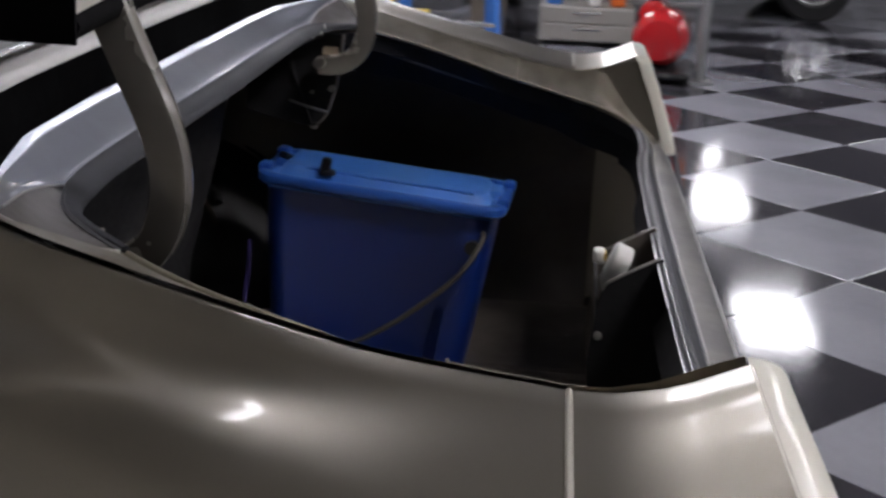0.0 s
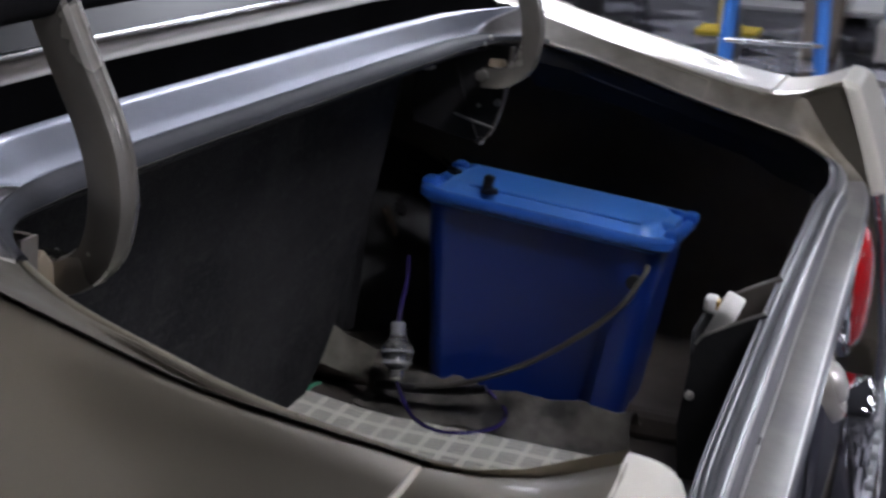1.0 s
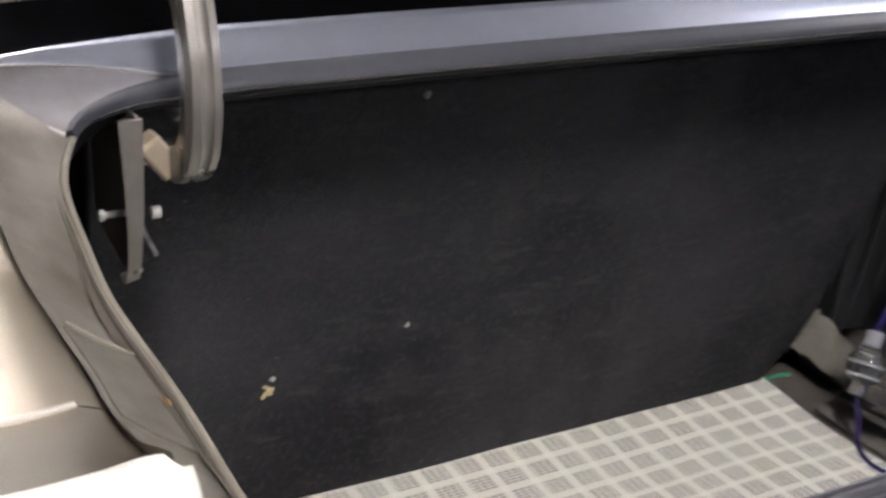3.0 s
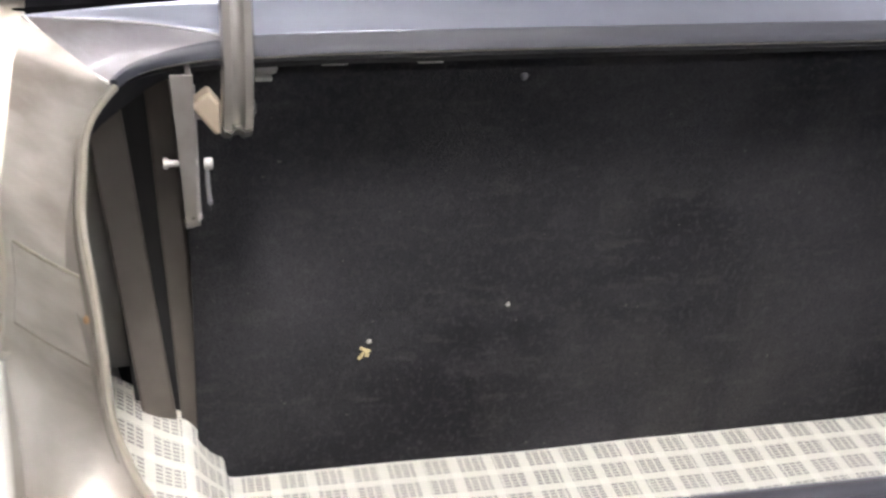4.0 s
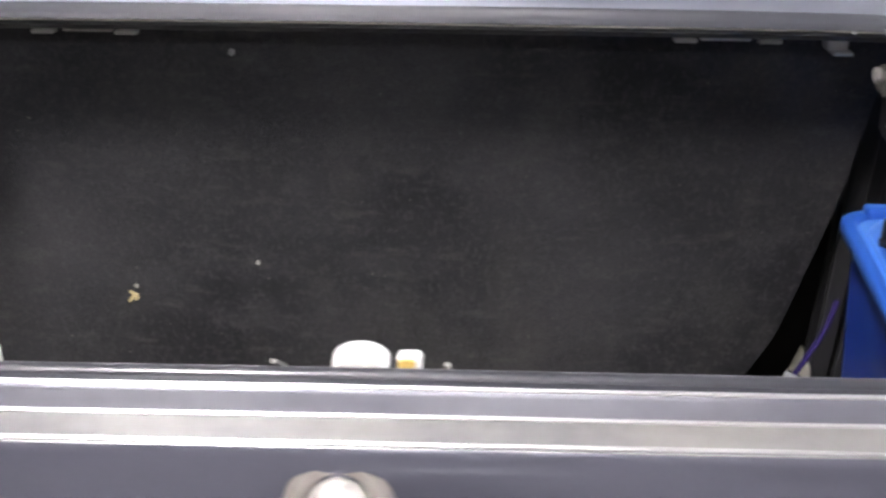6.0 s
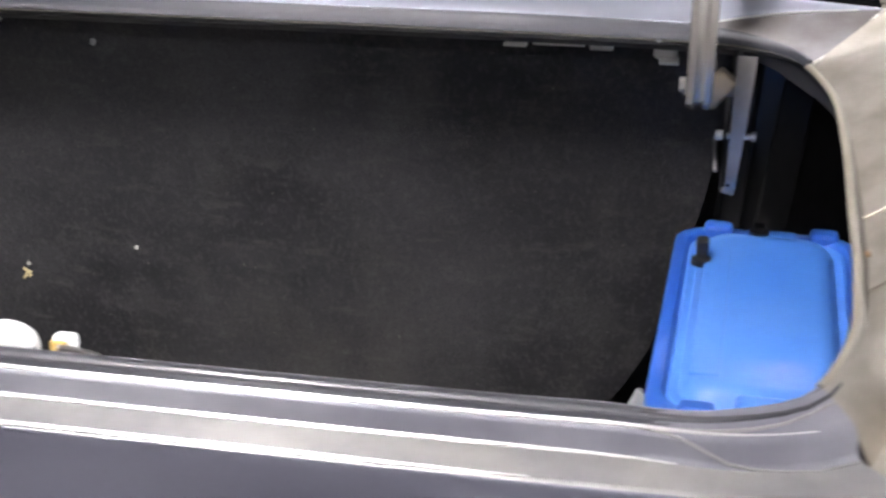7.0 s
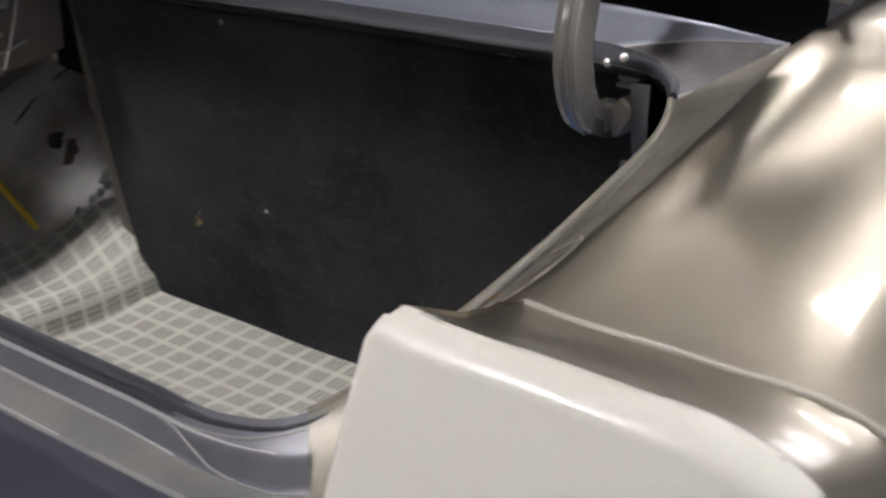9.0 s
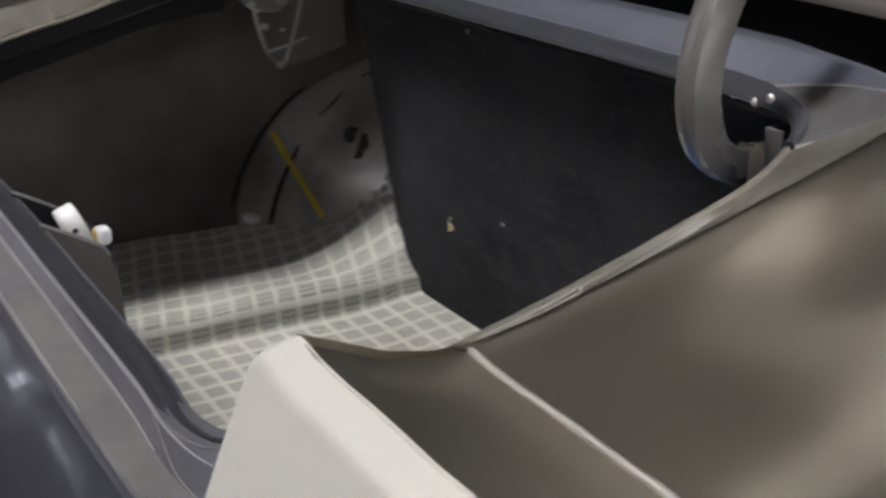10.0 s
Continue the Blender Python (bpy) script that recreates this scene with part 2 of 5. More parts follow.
def felt(name):
    """Worn black felt: fine fibre, pale lint, long scuffs and dusty patches."""
    m = bpy.data.materials.new(name)
    m.use_nodes = True
    nt = m.node_tree
    nodes, links = nt.nodes, nt.links
    b = nodes["Principled BSDF"]
    co = nodes.new("ShaderNodeTexCoord")

    def tex(scale, detail, stretch=(1, 1, 1)):
        mp = nodes.new("ShaderNodeMapping")
        mp.inputs["Scale"].default_value = stretch
        links.new(co.outputs["Object"], mp.inputs[0])
        n = nodes.new("ShaderNodeTexNoise")
        n.inputs["Scale"].default_value, n.inputs["Detail"].default_value = scale, detail
        links.new(mp.outputs[0], n.inputs["Vector"])
        return n.outputs["Fac"]

    def band(value, low, high, top):
        r = nodes.new("ShaderNodeMapRange")
        r.inputs["From Min"].default_value, r.inputs["From Max"].default_value, r.inputs["To Max"].default_value = low, high, top
        links.new(value, r.inputs["Value"])
        return r.outputs["Result"]

    def lay(under, over, fac):
        x = nodes.new("ShaderNodeMix")
        x.data_type = "RGBA"
        if isinstance(under, tuple):
            x.inputs[6].default_value = under
        else:
            links.new(under, x.inputs[6])
        x.inputs[7].default_value = over
        links.new(fac, x.inputs[0])
        return x.outputs[2]

    c = lay((0.019, 0.019, 0.022, 1), (0.052, 0.051, 0.055, 1), band(tex(3.2, 5), 0.4, 0.66, 1.0))
    c = lay(c, (0.064, 0.063, 0.067, 1), band(tex(9, 7, (1, 1, 1.3)), 0.5, 0.78, 0.6))
    c = lay(c, (0.08, 0.078, 0.08, 1), band(tex(38, 5, (0.6, 1, 1.4)), 0.62, 0.8, 0.4))
    c = lay(c, (0.085, 0.083, 0.08, 1), band(tex(7, 6, (1.3, 1, 0.7)), 0.53, 0.74, 0.45))
    c = lay(c, (0.11, 0.108, 0.1, 1), band(tex(46, 4, (0.45, 1, 1.5)), 0.58, 0.72, 0.22))
    c = lay(c, (0.012, 0.012, 0.014, 1), band(tex(520, 3), 0.45, 0.75, 0.7))
    c = lay(c, (0.09, 0.089, 0.092, 1), band(tex(170, 5, (1, 1, 0.7)), 0.5, 0.75, 0.3))
    c = lay(c, (0.2, 0.19, 0.17, 1), band(tex(110, 2), 0.73, 0.78, 0.4))
    links.new(c, b.inputs["Base Color"])
    b.inputs["Roughness"].default_value = 0.95
    b.inputs["Specular IOR Level"].default_value = 0.15
    bp = nodes.new("ShaderNodeBump")
    bp.inputs["Strength"].default_value, bp.inputs["Distance"].default_value = 0.8, 0.003
    links.new(tex(520, 4), bp.inputs["Height"])
    links.new(bp.outputs["Normal"], b.inputs["Normal"])
    return m


CARPET = felt("black_felt")
PLAID = plaid("plaid_mat_cloth")


# ---- mesh helpers ----
def part(name, bm, mat, parent=None, label="", smooth=False):
    bmesh.ops.recalc_face_normals(bm, faces=bm.faces)
    me = bpy.data.meshes.new(name)
    bm.to_mesh(me)
    bm.free()
    if smooth:
        me.polygons.foreach_set("use_smooth", [True] * len(me.polygons))
        me.set_sharp_from_angle(angle=radians(48))
    me.materials.append(mat)
    ob = new(name, me)
    if parent:
        ob.parent = parent
        ob.matrix_parent_inverse = parent.matrix_world.inverted()
    if label:
        tagged(ob, label)
    return ob


def empty(name, place, label, category, group="", kind=""):
    ob = new(name)
    ob.matrix_world = pose(*place)
    ob.location = place[:3]
    bpy.context.view_layer.update()
    return tagged(ob, label, category, group, kind)


def spline(keys, n):
    """n points of a smooth curve through the keys, evenly spread."""
    k = np.array(keys, float)
    d = np.r_[0, np.cumsum(np.linalg.norm(np.diff(k, axis=0), axis=1))]
    out = []
    slope = np.gradient(k, d, axis=0) if len(k) > 2 else np.repeat(np.diff(k, axis=0) / d[-1], 2, 0)
    for s in np.linspace(0, d[-1], n):
        i = min(np.searchsorted(d, s, side="right") - 1, len(k) - 2)
        h = d[i + 1] - d[i]
        t = (s - d[i]) / h
        out.append((2 * t**3 - 3 * t**2 + 1) * k[i] + (t**3 - 2 * t**2 + t) * h * slope[i] + (-2 * t**3 + 3 * t**2) * k[i + 1] + (t**3 - t**2) * h * slope[i + 1])
    return np.array(out)


def grid(rows, closed=False, thick=0.0, caps=False):
    """A sheet through rows of points; thick: given depth along its normals."""
    bm = bmesh.new()
    vs = [[bm.verts.new(tuple(p)) for p in r] for r in rows]
    n = len(rows[0])
    for a, b in zip(vs, vs[1:]):
        for i in range(n if closed else n - 1):
            j = (i + 1) % n
            bm.faces.new((a[i], a[j], b[j], b[i]))
    if caps:
        bm.faces.new(vs[0])
        bm.faces.new(vs[-1])
    if thick:
        bmesh.ops.recalc_face_normals(bm, faces=bm.faces)
        bmesh.ops.solidify(bm, geom=bm.faces[:], thickness=thick)
    return bm


def tube(points, radius, sides=10, flat=1.0):
    """A round bar along points; radius may be a list."""
    pts = [Vector(p) for p in points]
    rows, side = [], None
    for i, p in enumerate(pts):
        d = (pts[min(i + 1, len(pts) - 1)] - pts[max(i - 1, 0)]).normalized()
        if side is None:
            side = d.orthogonal().normalized()
        side = (side - d * side.dot(d)).normalized()
        up = d.cross(side)
        r = radius[i] if isinstance(radius, (list, tuple, np.ndarray)) else radius
        rows.append([p + (side * math.cos(a) + up * math.sin(a) * flat) * r for a in (2 * math.pi * k / sides for k in range(sides))])
    return grid(rows, closed=True, caps=True)


def block(size, place=(0, 0, 0), turn=(0, 0, 0), bevel=0.0, steps=2, taper=1.0):
    """A box with rounded edges; taper: the bottom's share of the top's width."""
    bm = bmesh.new()
    bmesh.ops.create_cube(bm, size=1)
    for v in bm.verts:
        s = taper if v.co.z < 0 else 1
        v.co = (v.co.x * size[0] * s, v.co.y * size[1] * s, v.co.z * size[2])
    if bevel:
        bmesh.ops.bevel(bm, geom=bm.edges[:], offset=bevel, segments=steps, affect="EDGES", profile=0.5)
    bm.transform(pose(*place, *turn))
    return bm


def rod(a, b, r1, r2=None, sides=16, bevel=0.0):
    """A round bar, or cone, from a to b."""
    a, b = Vector(a), Vector(b)
    bm = bmesh.new()
    bmesh.ops.create_cone(bm, cap_ends=True, segments=sides, radius1=r1, radius2=r1 if r2 is None else r2, depth=(b - a).length)
    if bevel:
        rim = [e for e in bm.edges if abs(e.verts[0].co.z - e.verts[1].co.z) < 1e-6]
        bmesh.ops.bevel(bm, geom=rim, offset=bevel, segments=2, affect="EDGES", profile=0.5)
    bm.transform(Matrix.Translation((a + b) / 2) @ (b - a).to_track_quat("Z", "Y").to_matrix().to_4x4())
    return bm


def lathe(profile, axis_pose, sides=24):
    """Turns (radius, height) pairs round the z axis of the pose."""
    rows = [[axis_pose @ Vector((r * math.cos(a), r * math.sin(a), h)) for a in (2 * math.pi * k / sides for k in range(sides))] for r, h in profile]
    return grid(rows, closed=True, caps=True)


def plate(outline, thickness, m, bevel=0.0):
    """A flat piece: an outline in x and y, with a thickness in z, laid at the pose m."""
    bm = bmesh.new()
    f = bm.faces.new([bm.verts.new((x, y, 0)) for x, y in outline])
    ext = bmesh.ops.extrude_face_region(bm, geom=[f])
    bmesh.ops.translate(bm, verts=[v for v in ext["geom"] if isinstance(v, bmesh.types.BMVert)], vec=(0, 0, thickness))
    if bevel:
        bmesh.ops.bevel(bm, geom=bm.edges[:], offset=bevel, segments=1, affect="EDGES", profile=0.5)
    bm.transform(m)
    return bm


def rounded(w, h, r, n=5):
    """The outline of a rectangle with round corners about the origin."""
    out = []
    for cx, cy, a0 in ((w / 2 - r, h / 2 - r, 0), (-w / 2 + r, h / 2 - r, 90), (-w / 2 + r, -h / 2 + r, 180), (w / 2 - r, -h / 2 + r, 270)):
        for k in range(n + 1):
            a = radians(a0 + 90 * k / n)
            out.append((cx + r * math.cos(a), cy + r * math.sin(a)))
    return out


def join(*bms):
    """Several meshes of one part, as one."""
    out = bms[0]
    for b in bms[1:]:
        me = bpy.data.meshes.new("joined")
        b.to_mesh(me)
        b.free()
        out.from_mesh(me)
        bpy.data.meshes.remove(me)
    return out


def smoothstep(a, b, v):
    t = min(1, max(0, (v - a) / (b - a)))
    return t * t * (3 - 2 * t)


# ================= the garage =================
X0, X1, Y0, Y1 = -9.0, 22.0, -8.0, 9.0


def box_wall(name, x0, x1, y0, y1, z0, z1, mat, label, category):
    return tagged(part(name, block((x1 - x0, y1 - y0, z1 - z0), ((x0 + x1) / 2, (y0 + y1) / 2, (z0 + z1) / 2)), mat), label, category, kind="structure")


box_wall("wall_north", X0 - 0.2, X1 + 0.2, Y1, Y1 + 0.2, 0, CEILING, WALL, "plain grey painted garage wall", "wall")
box_wall("wall_south", X0 - 0.2, X1 + 0.2, Y0 - 0.2, Y0, 0, CEILING, WALL, "plain grey painted garage wall", "wall")
box_wall("wall_east", X1, X1 + 0.2, Y0, Y1, 0, CEILING, WALL, "plain grey painted garage wall", "wall")
box_wall("wall_west", X0 - 0.2, X0, Y0, Y1, 0, CEILING, WALL, "plain grey painted garage wall", "wall")
box_wall("ceiling", X0 - 0.2, X1 + 0.2, Y0 - 0.2, Y1 + 0.2, CEILING, CEILING + 0.15, CEIL, "dark grey garage ceiling", "ceiling")


def ceiling_light():
    w, d, h = 1.4, 0.75, 0.06
    e = empty("ceiling_light", (0, 0, 0), "white panel light fixed to the garage ceiling", "ceiling light", "ceiling panel lights")
    for x, y, sx, sy in ((0, d / 2 - 0.02, w, 0.04), (0, -d / 2 + 0.02, w, 0.04), (w / 2 - 0.02, 0, 0.04, d - 0.08), (-w / 2 + 0.02, 0, 0.04, d - 0.08)):
        part("frame_bar", block((sx, sy, h), (x, y, -h / 2), bevel=0.004, steps=1), WHITEPL, e)
    part("diffuser", block((w - 0.082, d - 0.082, 0.02), (0, 0, -h + 0.016)), LAMPGLOW, e, "glowing white diffuser")
    return e


def strip_light(place, w, d):
    """A narrow linear lamp: a white channel with a bright diffuser below."""
    e = empty("strip_light", (0, 0, 0), "unseen white linear light on the garage ceiling", "ceiling light", "linear ceiling lights")
    part("channel", block((w + 0.04, d + 0.04, 0.05), (0, 0, -0.025), bevel=0.006, steps=1), WHITEPL, e)
    part("diffuser", block((w, d, 0.02), (0, 0, -0.06), bevel=0.004, steps=1), STRIPGLOW, e, "glowing white diffuser")
    e.matrix_basis = pose(*place)
    return e


strip_light((-0.58, -1.3, CEILING), 0.3, 0.95)
# two thin unseen strips, added for the streaks on the quarter panels
strip_light((-0.35, 1.75, CEILING), 1.1, 0.075)
strip_light((0.5, 3.3, CEILING), 1.4, 0.05)
lamp_one = ceiling_light()
LAMPS = [(x, y) for x in (4.9, 7.0, 10.5, 15.0, 18.2) for y in (-5.8, -2.22, 0.9, 5.4) if (x, y) != (7.0, -2.22)]
LAMPS += [(0.1, -5.8), (3.0, 1.15), (0.1, 5.4)]
for n, (x, y) in enumerate(LAMPS):
    if n == 0:
        lamp_one.matrix_basis = pose(x, y, CEILING)
    else:
        copy_thing(lamp_one, pose(x, y, CEILING))


# ---- parked car far off, ladder, compressor and clutter across the floor ----
def wheel_parts(parent, centre, r, w, axis=(1, 0, 0), tyre_label="black rubber tyre"):
    ax = Vector(axis)
    m = Matrix.Translation(centre) @ ax.to_track_quat("Z", "Y").to_matrix().to_4x4()
    t = part("tyre", lathe([(r * 0.62, -w / 2), (r * 0.93, -w / 2), (r, -w * 0.35), (r, w * 0.35), (r * 0.93, w / 2), (r * 0.62, w / 2), (r * 0.6, 0)], m, 32), TYRE, parent, tyre_label, True)
    part("rim", lathe([(r * 0.62, -w * 0.3), (r * 0.62, w * 0.42), (r * 0.56, w * 0.46), (r * 0.5, w * 0.3), (r * 0.2, w * 0.36), (r * 0.12, w * 0.45), (0.01, w * 0.46)], m, 32), BRIGHT, t, "bright metal wheel rim", True)
    return t


def parked_car(place, turn, label):
    e = empty("parked_car", (0, 0, 0), label, "car", "cars parked across the floor")
    prof = [(-2.3, 0.35), (-2.32, 0.62), (-2.2, 0.82), (-1.2, 0.92), (-0.75, 1.2), (-0.1, 1.38), (0.7, 1.36), (1.35, 0.98), (2.2, 0.86), (2.3, 0.6), (2.25, 0.3)]
    rows = []
    for y, inset in ((-0.86, 0.12), (-0.9, 0.02), (-0.6, 0), (0, -0.02), (0.6, 0), (0.9, 0.02), (0.86, 0.12)):
        rows.append([(x * (1 - inset * 0.08), y * (0.82 if z > 1.0 else 1), z - inset * (0.6 if z > 0.5 else 0)) for x, z in prof])
    part("body", grid(rows, caps=True), BLACKPAINT, e, "glossy black body", True)
    for x in (-1.4, 1.4):
        for y in (-0.84, 0.84):
            wheel_parts(e, (x, y, 0.33), 0.33, 0.22, (0, 1 if y > 0 else -1, 0))
    part("sill", block((3.2, 1.6, 0.2), (0, 0, 0.3), bevel=0.03), BLACKPL, e)
    e.matrix_basis = pose(*place, 0, 0, turn)
    return e


parked_car((10.76, -0.7, 0), 90, "glossy black car parked on the chequered floor")
parked_car((11.4, 4.4, 0), 90, "glossy black car parked behind the blue ladder")


def step_ladder(place, turn):
    e = empty("step_ladder", (0, 0, 0), "blue fibreglass stepladder with silver steps, standing open", "ladder")
    hgt, spread, wide = 1.85, 0.6, 0.6
    for s in (-1, 1):
        part("front_rail", tube([(s * wide / 2, -spread / 2, 0), (s * wide * 0.36, 0, hgt)], 0.034, 8), LADDERBLUE, e)
        part("back_rail", tube([(s * wide * 0.47, spread / 2, 0), (s * wide * 0.34, 0.05, hgt)], 0.026, 8), LADDERBLUE, e)
    for k in range(6):
        z = 0.22 + 0.28 * k
        f = z / hgt
        part("step", block((wide * (1 - 0.28 * f), 0.085, 0.028), (0, -spread / 2 * (1 - f), z), bevel=0.006), BRIGHT, e, "silver metal step")
    part("top_cap", block((0.4, 0.2, 0.05), (0, 0.02, hgt + 0.02), bevel=0.015), LADDERBLUE, e)
    e.matrix_basis = pose(*place, 0, 0, turn)
    return e


step_ladder((7.0, 0.76, 0), -84)


def red_compressor(place, turn):
    e = empty("air_compressor", (0, 0, 0), "red enamelled shop compressor on a black base", "compressor")
    part("base", block((0.62, 0.5, 0.05), (0, 0.05, 0.045), bevel=0.02), BLACKPL, e, "black base plate")
    for x in (-0.24, 0.24):
        for y in (-0.17, 0.17):
            part("foot", rod((x, y, 0), (x, y, 0.03), 0.025, bevel=0.005), BLACKPL, e)
    part("tank", lathe([(0.02, -0.26), (0.12, -0.24), (0.165, -0.16), (0.17, 0), (0.165, 0.16), (0.12, 0.24), (0.02, 0.26)], pose(0, 0, 0.245, 0, 90, 0), 28), REDPAINT, e, "rounded red tank", True)
    part("motor", lathe([(0.05, -0.13), (0.085, -0.12), (0.085, 0.11), (0.05, 0.13)], pose(0.08, 0.06, 0.37, 0, 90, 0), 20), REDPAINT, e, "red motor housing", True)
    e.matrix_basis = pose(*place, 0, 0, turn)
    return e


red_compressor((6.5, -0.58, 0), -8)


def post(name, place, r, h, mat, label, category):
    e = empty(name, place, label, category)
    x, y, z = place
    part("base_plate", block((r * 5, r * 5, 0.02), (x, y, 0.01), bevel=0.004), mat, e)
    part("pole", rod((x, y, 0.02), (x, y, h), r, sides=20), mat, e)
    return e


post("grey_pole", (6.3, -0.81, 0), 0.03, 2.2, GREYPAINT, "thin grey steel pole standing on the floor", "pole")
post("lift_column", (8.9, 1.32, 0), 0.09, 2.6, YELLOW, "yellow painted steel post standing on the floor", "post")
post("lift_column", (8.9, 2.45, 0), 0.12, 2.7, BLACKPL, "black painted steel post standing on the floor", "post")


def work_bench(place, turn):
    e = empty("work_bench", (0, 0, 0), "grey steel work bench standing by the far side", "bench")
    part("top", block((2.4, 0.6, 0.05), (0, 0, 0.82), bevel=0.008), GREYPAINT, e)
    for x in (-1.12, 1.12):
        for y in (-0.25, 0.25):
            part("leg", block((0.05, 0.05, 0.8), (x, y, 0.4), bevel=0.004), GREYPAINT, e)
    part("shelf", block((2.3, 0.55, 0.03), (0, 0, 0.28), bevel=0.004), GREYPAINT, e)
    e.matrix_basis = pose(*place, 0, 0, turn)
    return e


work_bench((8.3, 0.1, 0), 88)


def bin_box(name, place, size, mat, label):
    e = empty(name, place, label, "storage bin")
    x, y, z = place
    w, d, h = size
    part("tray", block(size, (x, y, z + h / 2), bevel=0.015, taper=0.85), mat, e)
    part("lid", block((w * 1.04, d * 1.04, 0.025), (x, y, z + h + 0.0125), bevel=0.008), mat, e)
    return e


bin_box("storage_bin", (8.25, -0.55, 0.845), (0.3, 0.3, 0.22), LADDERBLUE, "blue plastic bin on the work bench")
bin_box("storage_bin", (8.28, -0.95, 0.845), (0.28, 0.26, 0.2), ORANGE, "orange plastic bin on the work bench")
bin_box("storage_bin", (8.25, 0.35, 0.295), (0.4, 0.4, 0.3), WHITEPL, "white plastic bin on the bench's lower shelf")
bin_box("storage_bin", (8.25, -0.3, 0.295), (0.4, 0.45, 0.28), TAN, "tan bin on the bench's lower shelf")



def tool_chest(place):
    e = empty("tool_chest", place, "low grey tool chest with two drawers standing on the floor", "tool chest")
    x, y, z = place
    part("body", block((0.5, 0.66, 0.24), (x, y, z + 0.15), bevel=0.01), CHESTPAINT, e)
    for k in range(2):
        d = part("drawer", block((0.012, 0.62, 0.1), (x - 0.255, y, z + 0.095 + 0.115 * k), bevel=0.003), CHESTPAINT, e)
        part("handle", block((0.012, 0.2, 0.014), (x - 0.266, y, z + 0.115 + 0.115 * k), bevel=0.003), BRIGHT, d)
    for sx in (-0.2, 0.2):
        for sy in (-0.27, 0.27):
            part("foot", rod((x + sx, y + sy, z), (x + sx, y + sy, z + 0.035), 0.02), BLACKPL, e)
    return e


CHESTPAINT = material("grey_beige_enamel", (0.33, 0.31, 0.28), 0.5, 0, 0.08, 60, 5, 0.05)
tool_chest((7.85, -0.15, 0))
bin_box("storage_bin", (7.75, -0.36, 0.27), (0.12, 0.12, 0.16), ORANGE, "small orange plastic bin on the tool chest")
bin_box("storage_bin", (7.75, -0.2, 0.27), (0.12, 0.1, 0.15), WHITEPL, "small white plastic bin on the tool chest")
bin_box("storage_bin", (7.75, 0.08, 0.27), (0.14, 0.12, 0.12), LADDERBLUE, "small blue plastic bin on the tool chest")
bin_box("storage_bin", (7.9, 0.55, 0.0), (0.3, 0.26, 0.42), TAN, "tall tan carton standing on the floor")

# ================= the car =================
car = empty("car", (0, 0.7, 0), "champagne-beige finned vintage saloon with its boot lid open", "car")

# the boot opening, one half, from the middle of the front edge to the middle of the rear lip
HALF = [(0, 0.416, 0.992), (0.3, 0.419, 0.991), (0.453, 0.417, 0.99), (0.525, 0.404, 0.99), (0.571, 0.367, 0.988), (0.598, 0.312, 0.974),
        (0.606, 0.221, 0.948), (0.605, 0.135, 0.922), (0.602, 0.047, 0.899), (0.592, -0.021, 0.88), (0.568, -0.06, 0.863), (0.512, -0.069, 0.849),
        (0.429, -0.063, 0.844), (0.205, -0.059, 0.841), (0, -0.058, 0.841)]
NH = 110
half = spline(HALF, NH)


def outward(i):
    a, b = half[max(i - 1, 0)], half[min(i + 1, NH - 1)]
    d = b - a
    n = np.array((-d[1], d[0], 0.0))
    n /= np.linalg.norm(n)
    if i == 0:
        n = np.array((0, 1.0, 0))
    if i == NH - 1:
        n = np.array((0, -1.0, 0))
    return n


def weights(i):
    """Shares of the front, side and rear shapes at a point of the opening."""
    x, y, z = half[i]
    front = smoothstep(0.28, 0.4, y)
    rear = smoothstep(0.05, -0.085, y)
    return front, max(0, 1 - front - rear), rear


def crest(y):
    """The x and z of the ridge between the boot gutter and the quarter panel's top."""
    keys = [(-0.062, 0.652, 0.962), (-0.04, 0.651, 0.953), (-0.01, 0.652, 0.94), (0.02, 0.653, 0.933), (0.045, 0.655, 0.933), (0.09, 0.655, 0.94), (0.155, 0.655, 0.956),
            (0.27, 0.655, 0.986), (0.39, 0.655, 1.02), (0.41, 0.655, 1.029), (0.5, 0.66, 1.045), (0.7, 0.67, 1.065), (1.0, 0.68, 1.09), (1.6, 0.7, 1.12)]
    ys = [k[0] for k in keys]
    return float(np.interp(y, ys, [k[1] for k in keys])), float(np.interp(y, ys, [k[2] for k in keys]))


# the outer edge of the gutter, seen from above, with its height
OUTER = [(0, 0.482, 1.031), (0.3, 0.481, 1.031), (0.45, 0.474, 1.031), (0.57, 0.446, 1.03), (0.652, 0.413, 1.029)]
OUTER += [(crest(y)[0], y, crest(y)[1] - 0.001) for y in (0.39, 0.33, 0.27, 0.21, 0.155, 0.09, 0.045, 0.02, -0.01)]
OUTER += [(0.651, -0.04, 0.905), (0.646, -0.075, 0.858), (0.638, -0.102, 0.832), (0.615, -0.116, 0.82), (0.52, -0.121, 0.816), (0.3, -0.122, 0.815), (0, -0.122, 0.815)]
FRACTION = [0.0, 0.03, 0.07, 0.13, 0.3, 0.6, 0.93, 1.0]
FRONT_FRACTION = [0.0, 0.02, 0.05, 0.17, 0.29, 0.31, 0.33, 0.35, 0.37, 0.39, 0.42, 0.6, 0.82, 0.85, 0.88, 1.0]
FRONT_LIFT = [0.0, 0.003, 0.0035, 0.002, 0.0, 0.001, 0.002, 0.001, -0.002, -0.0035, -0.004, -0.0012, 0.0024, 0.003, 0.0028, 0.0]
SIDE_Z = [0.0, 0.002, 0.001, -0.006, -0.006, -0.004, 0.0, 0.0]


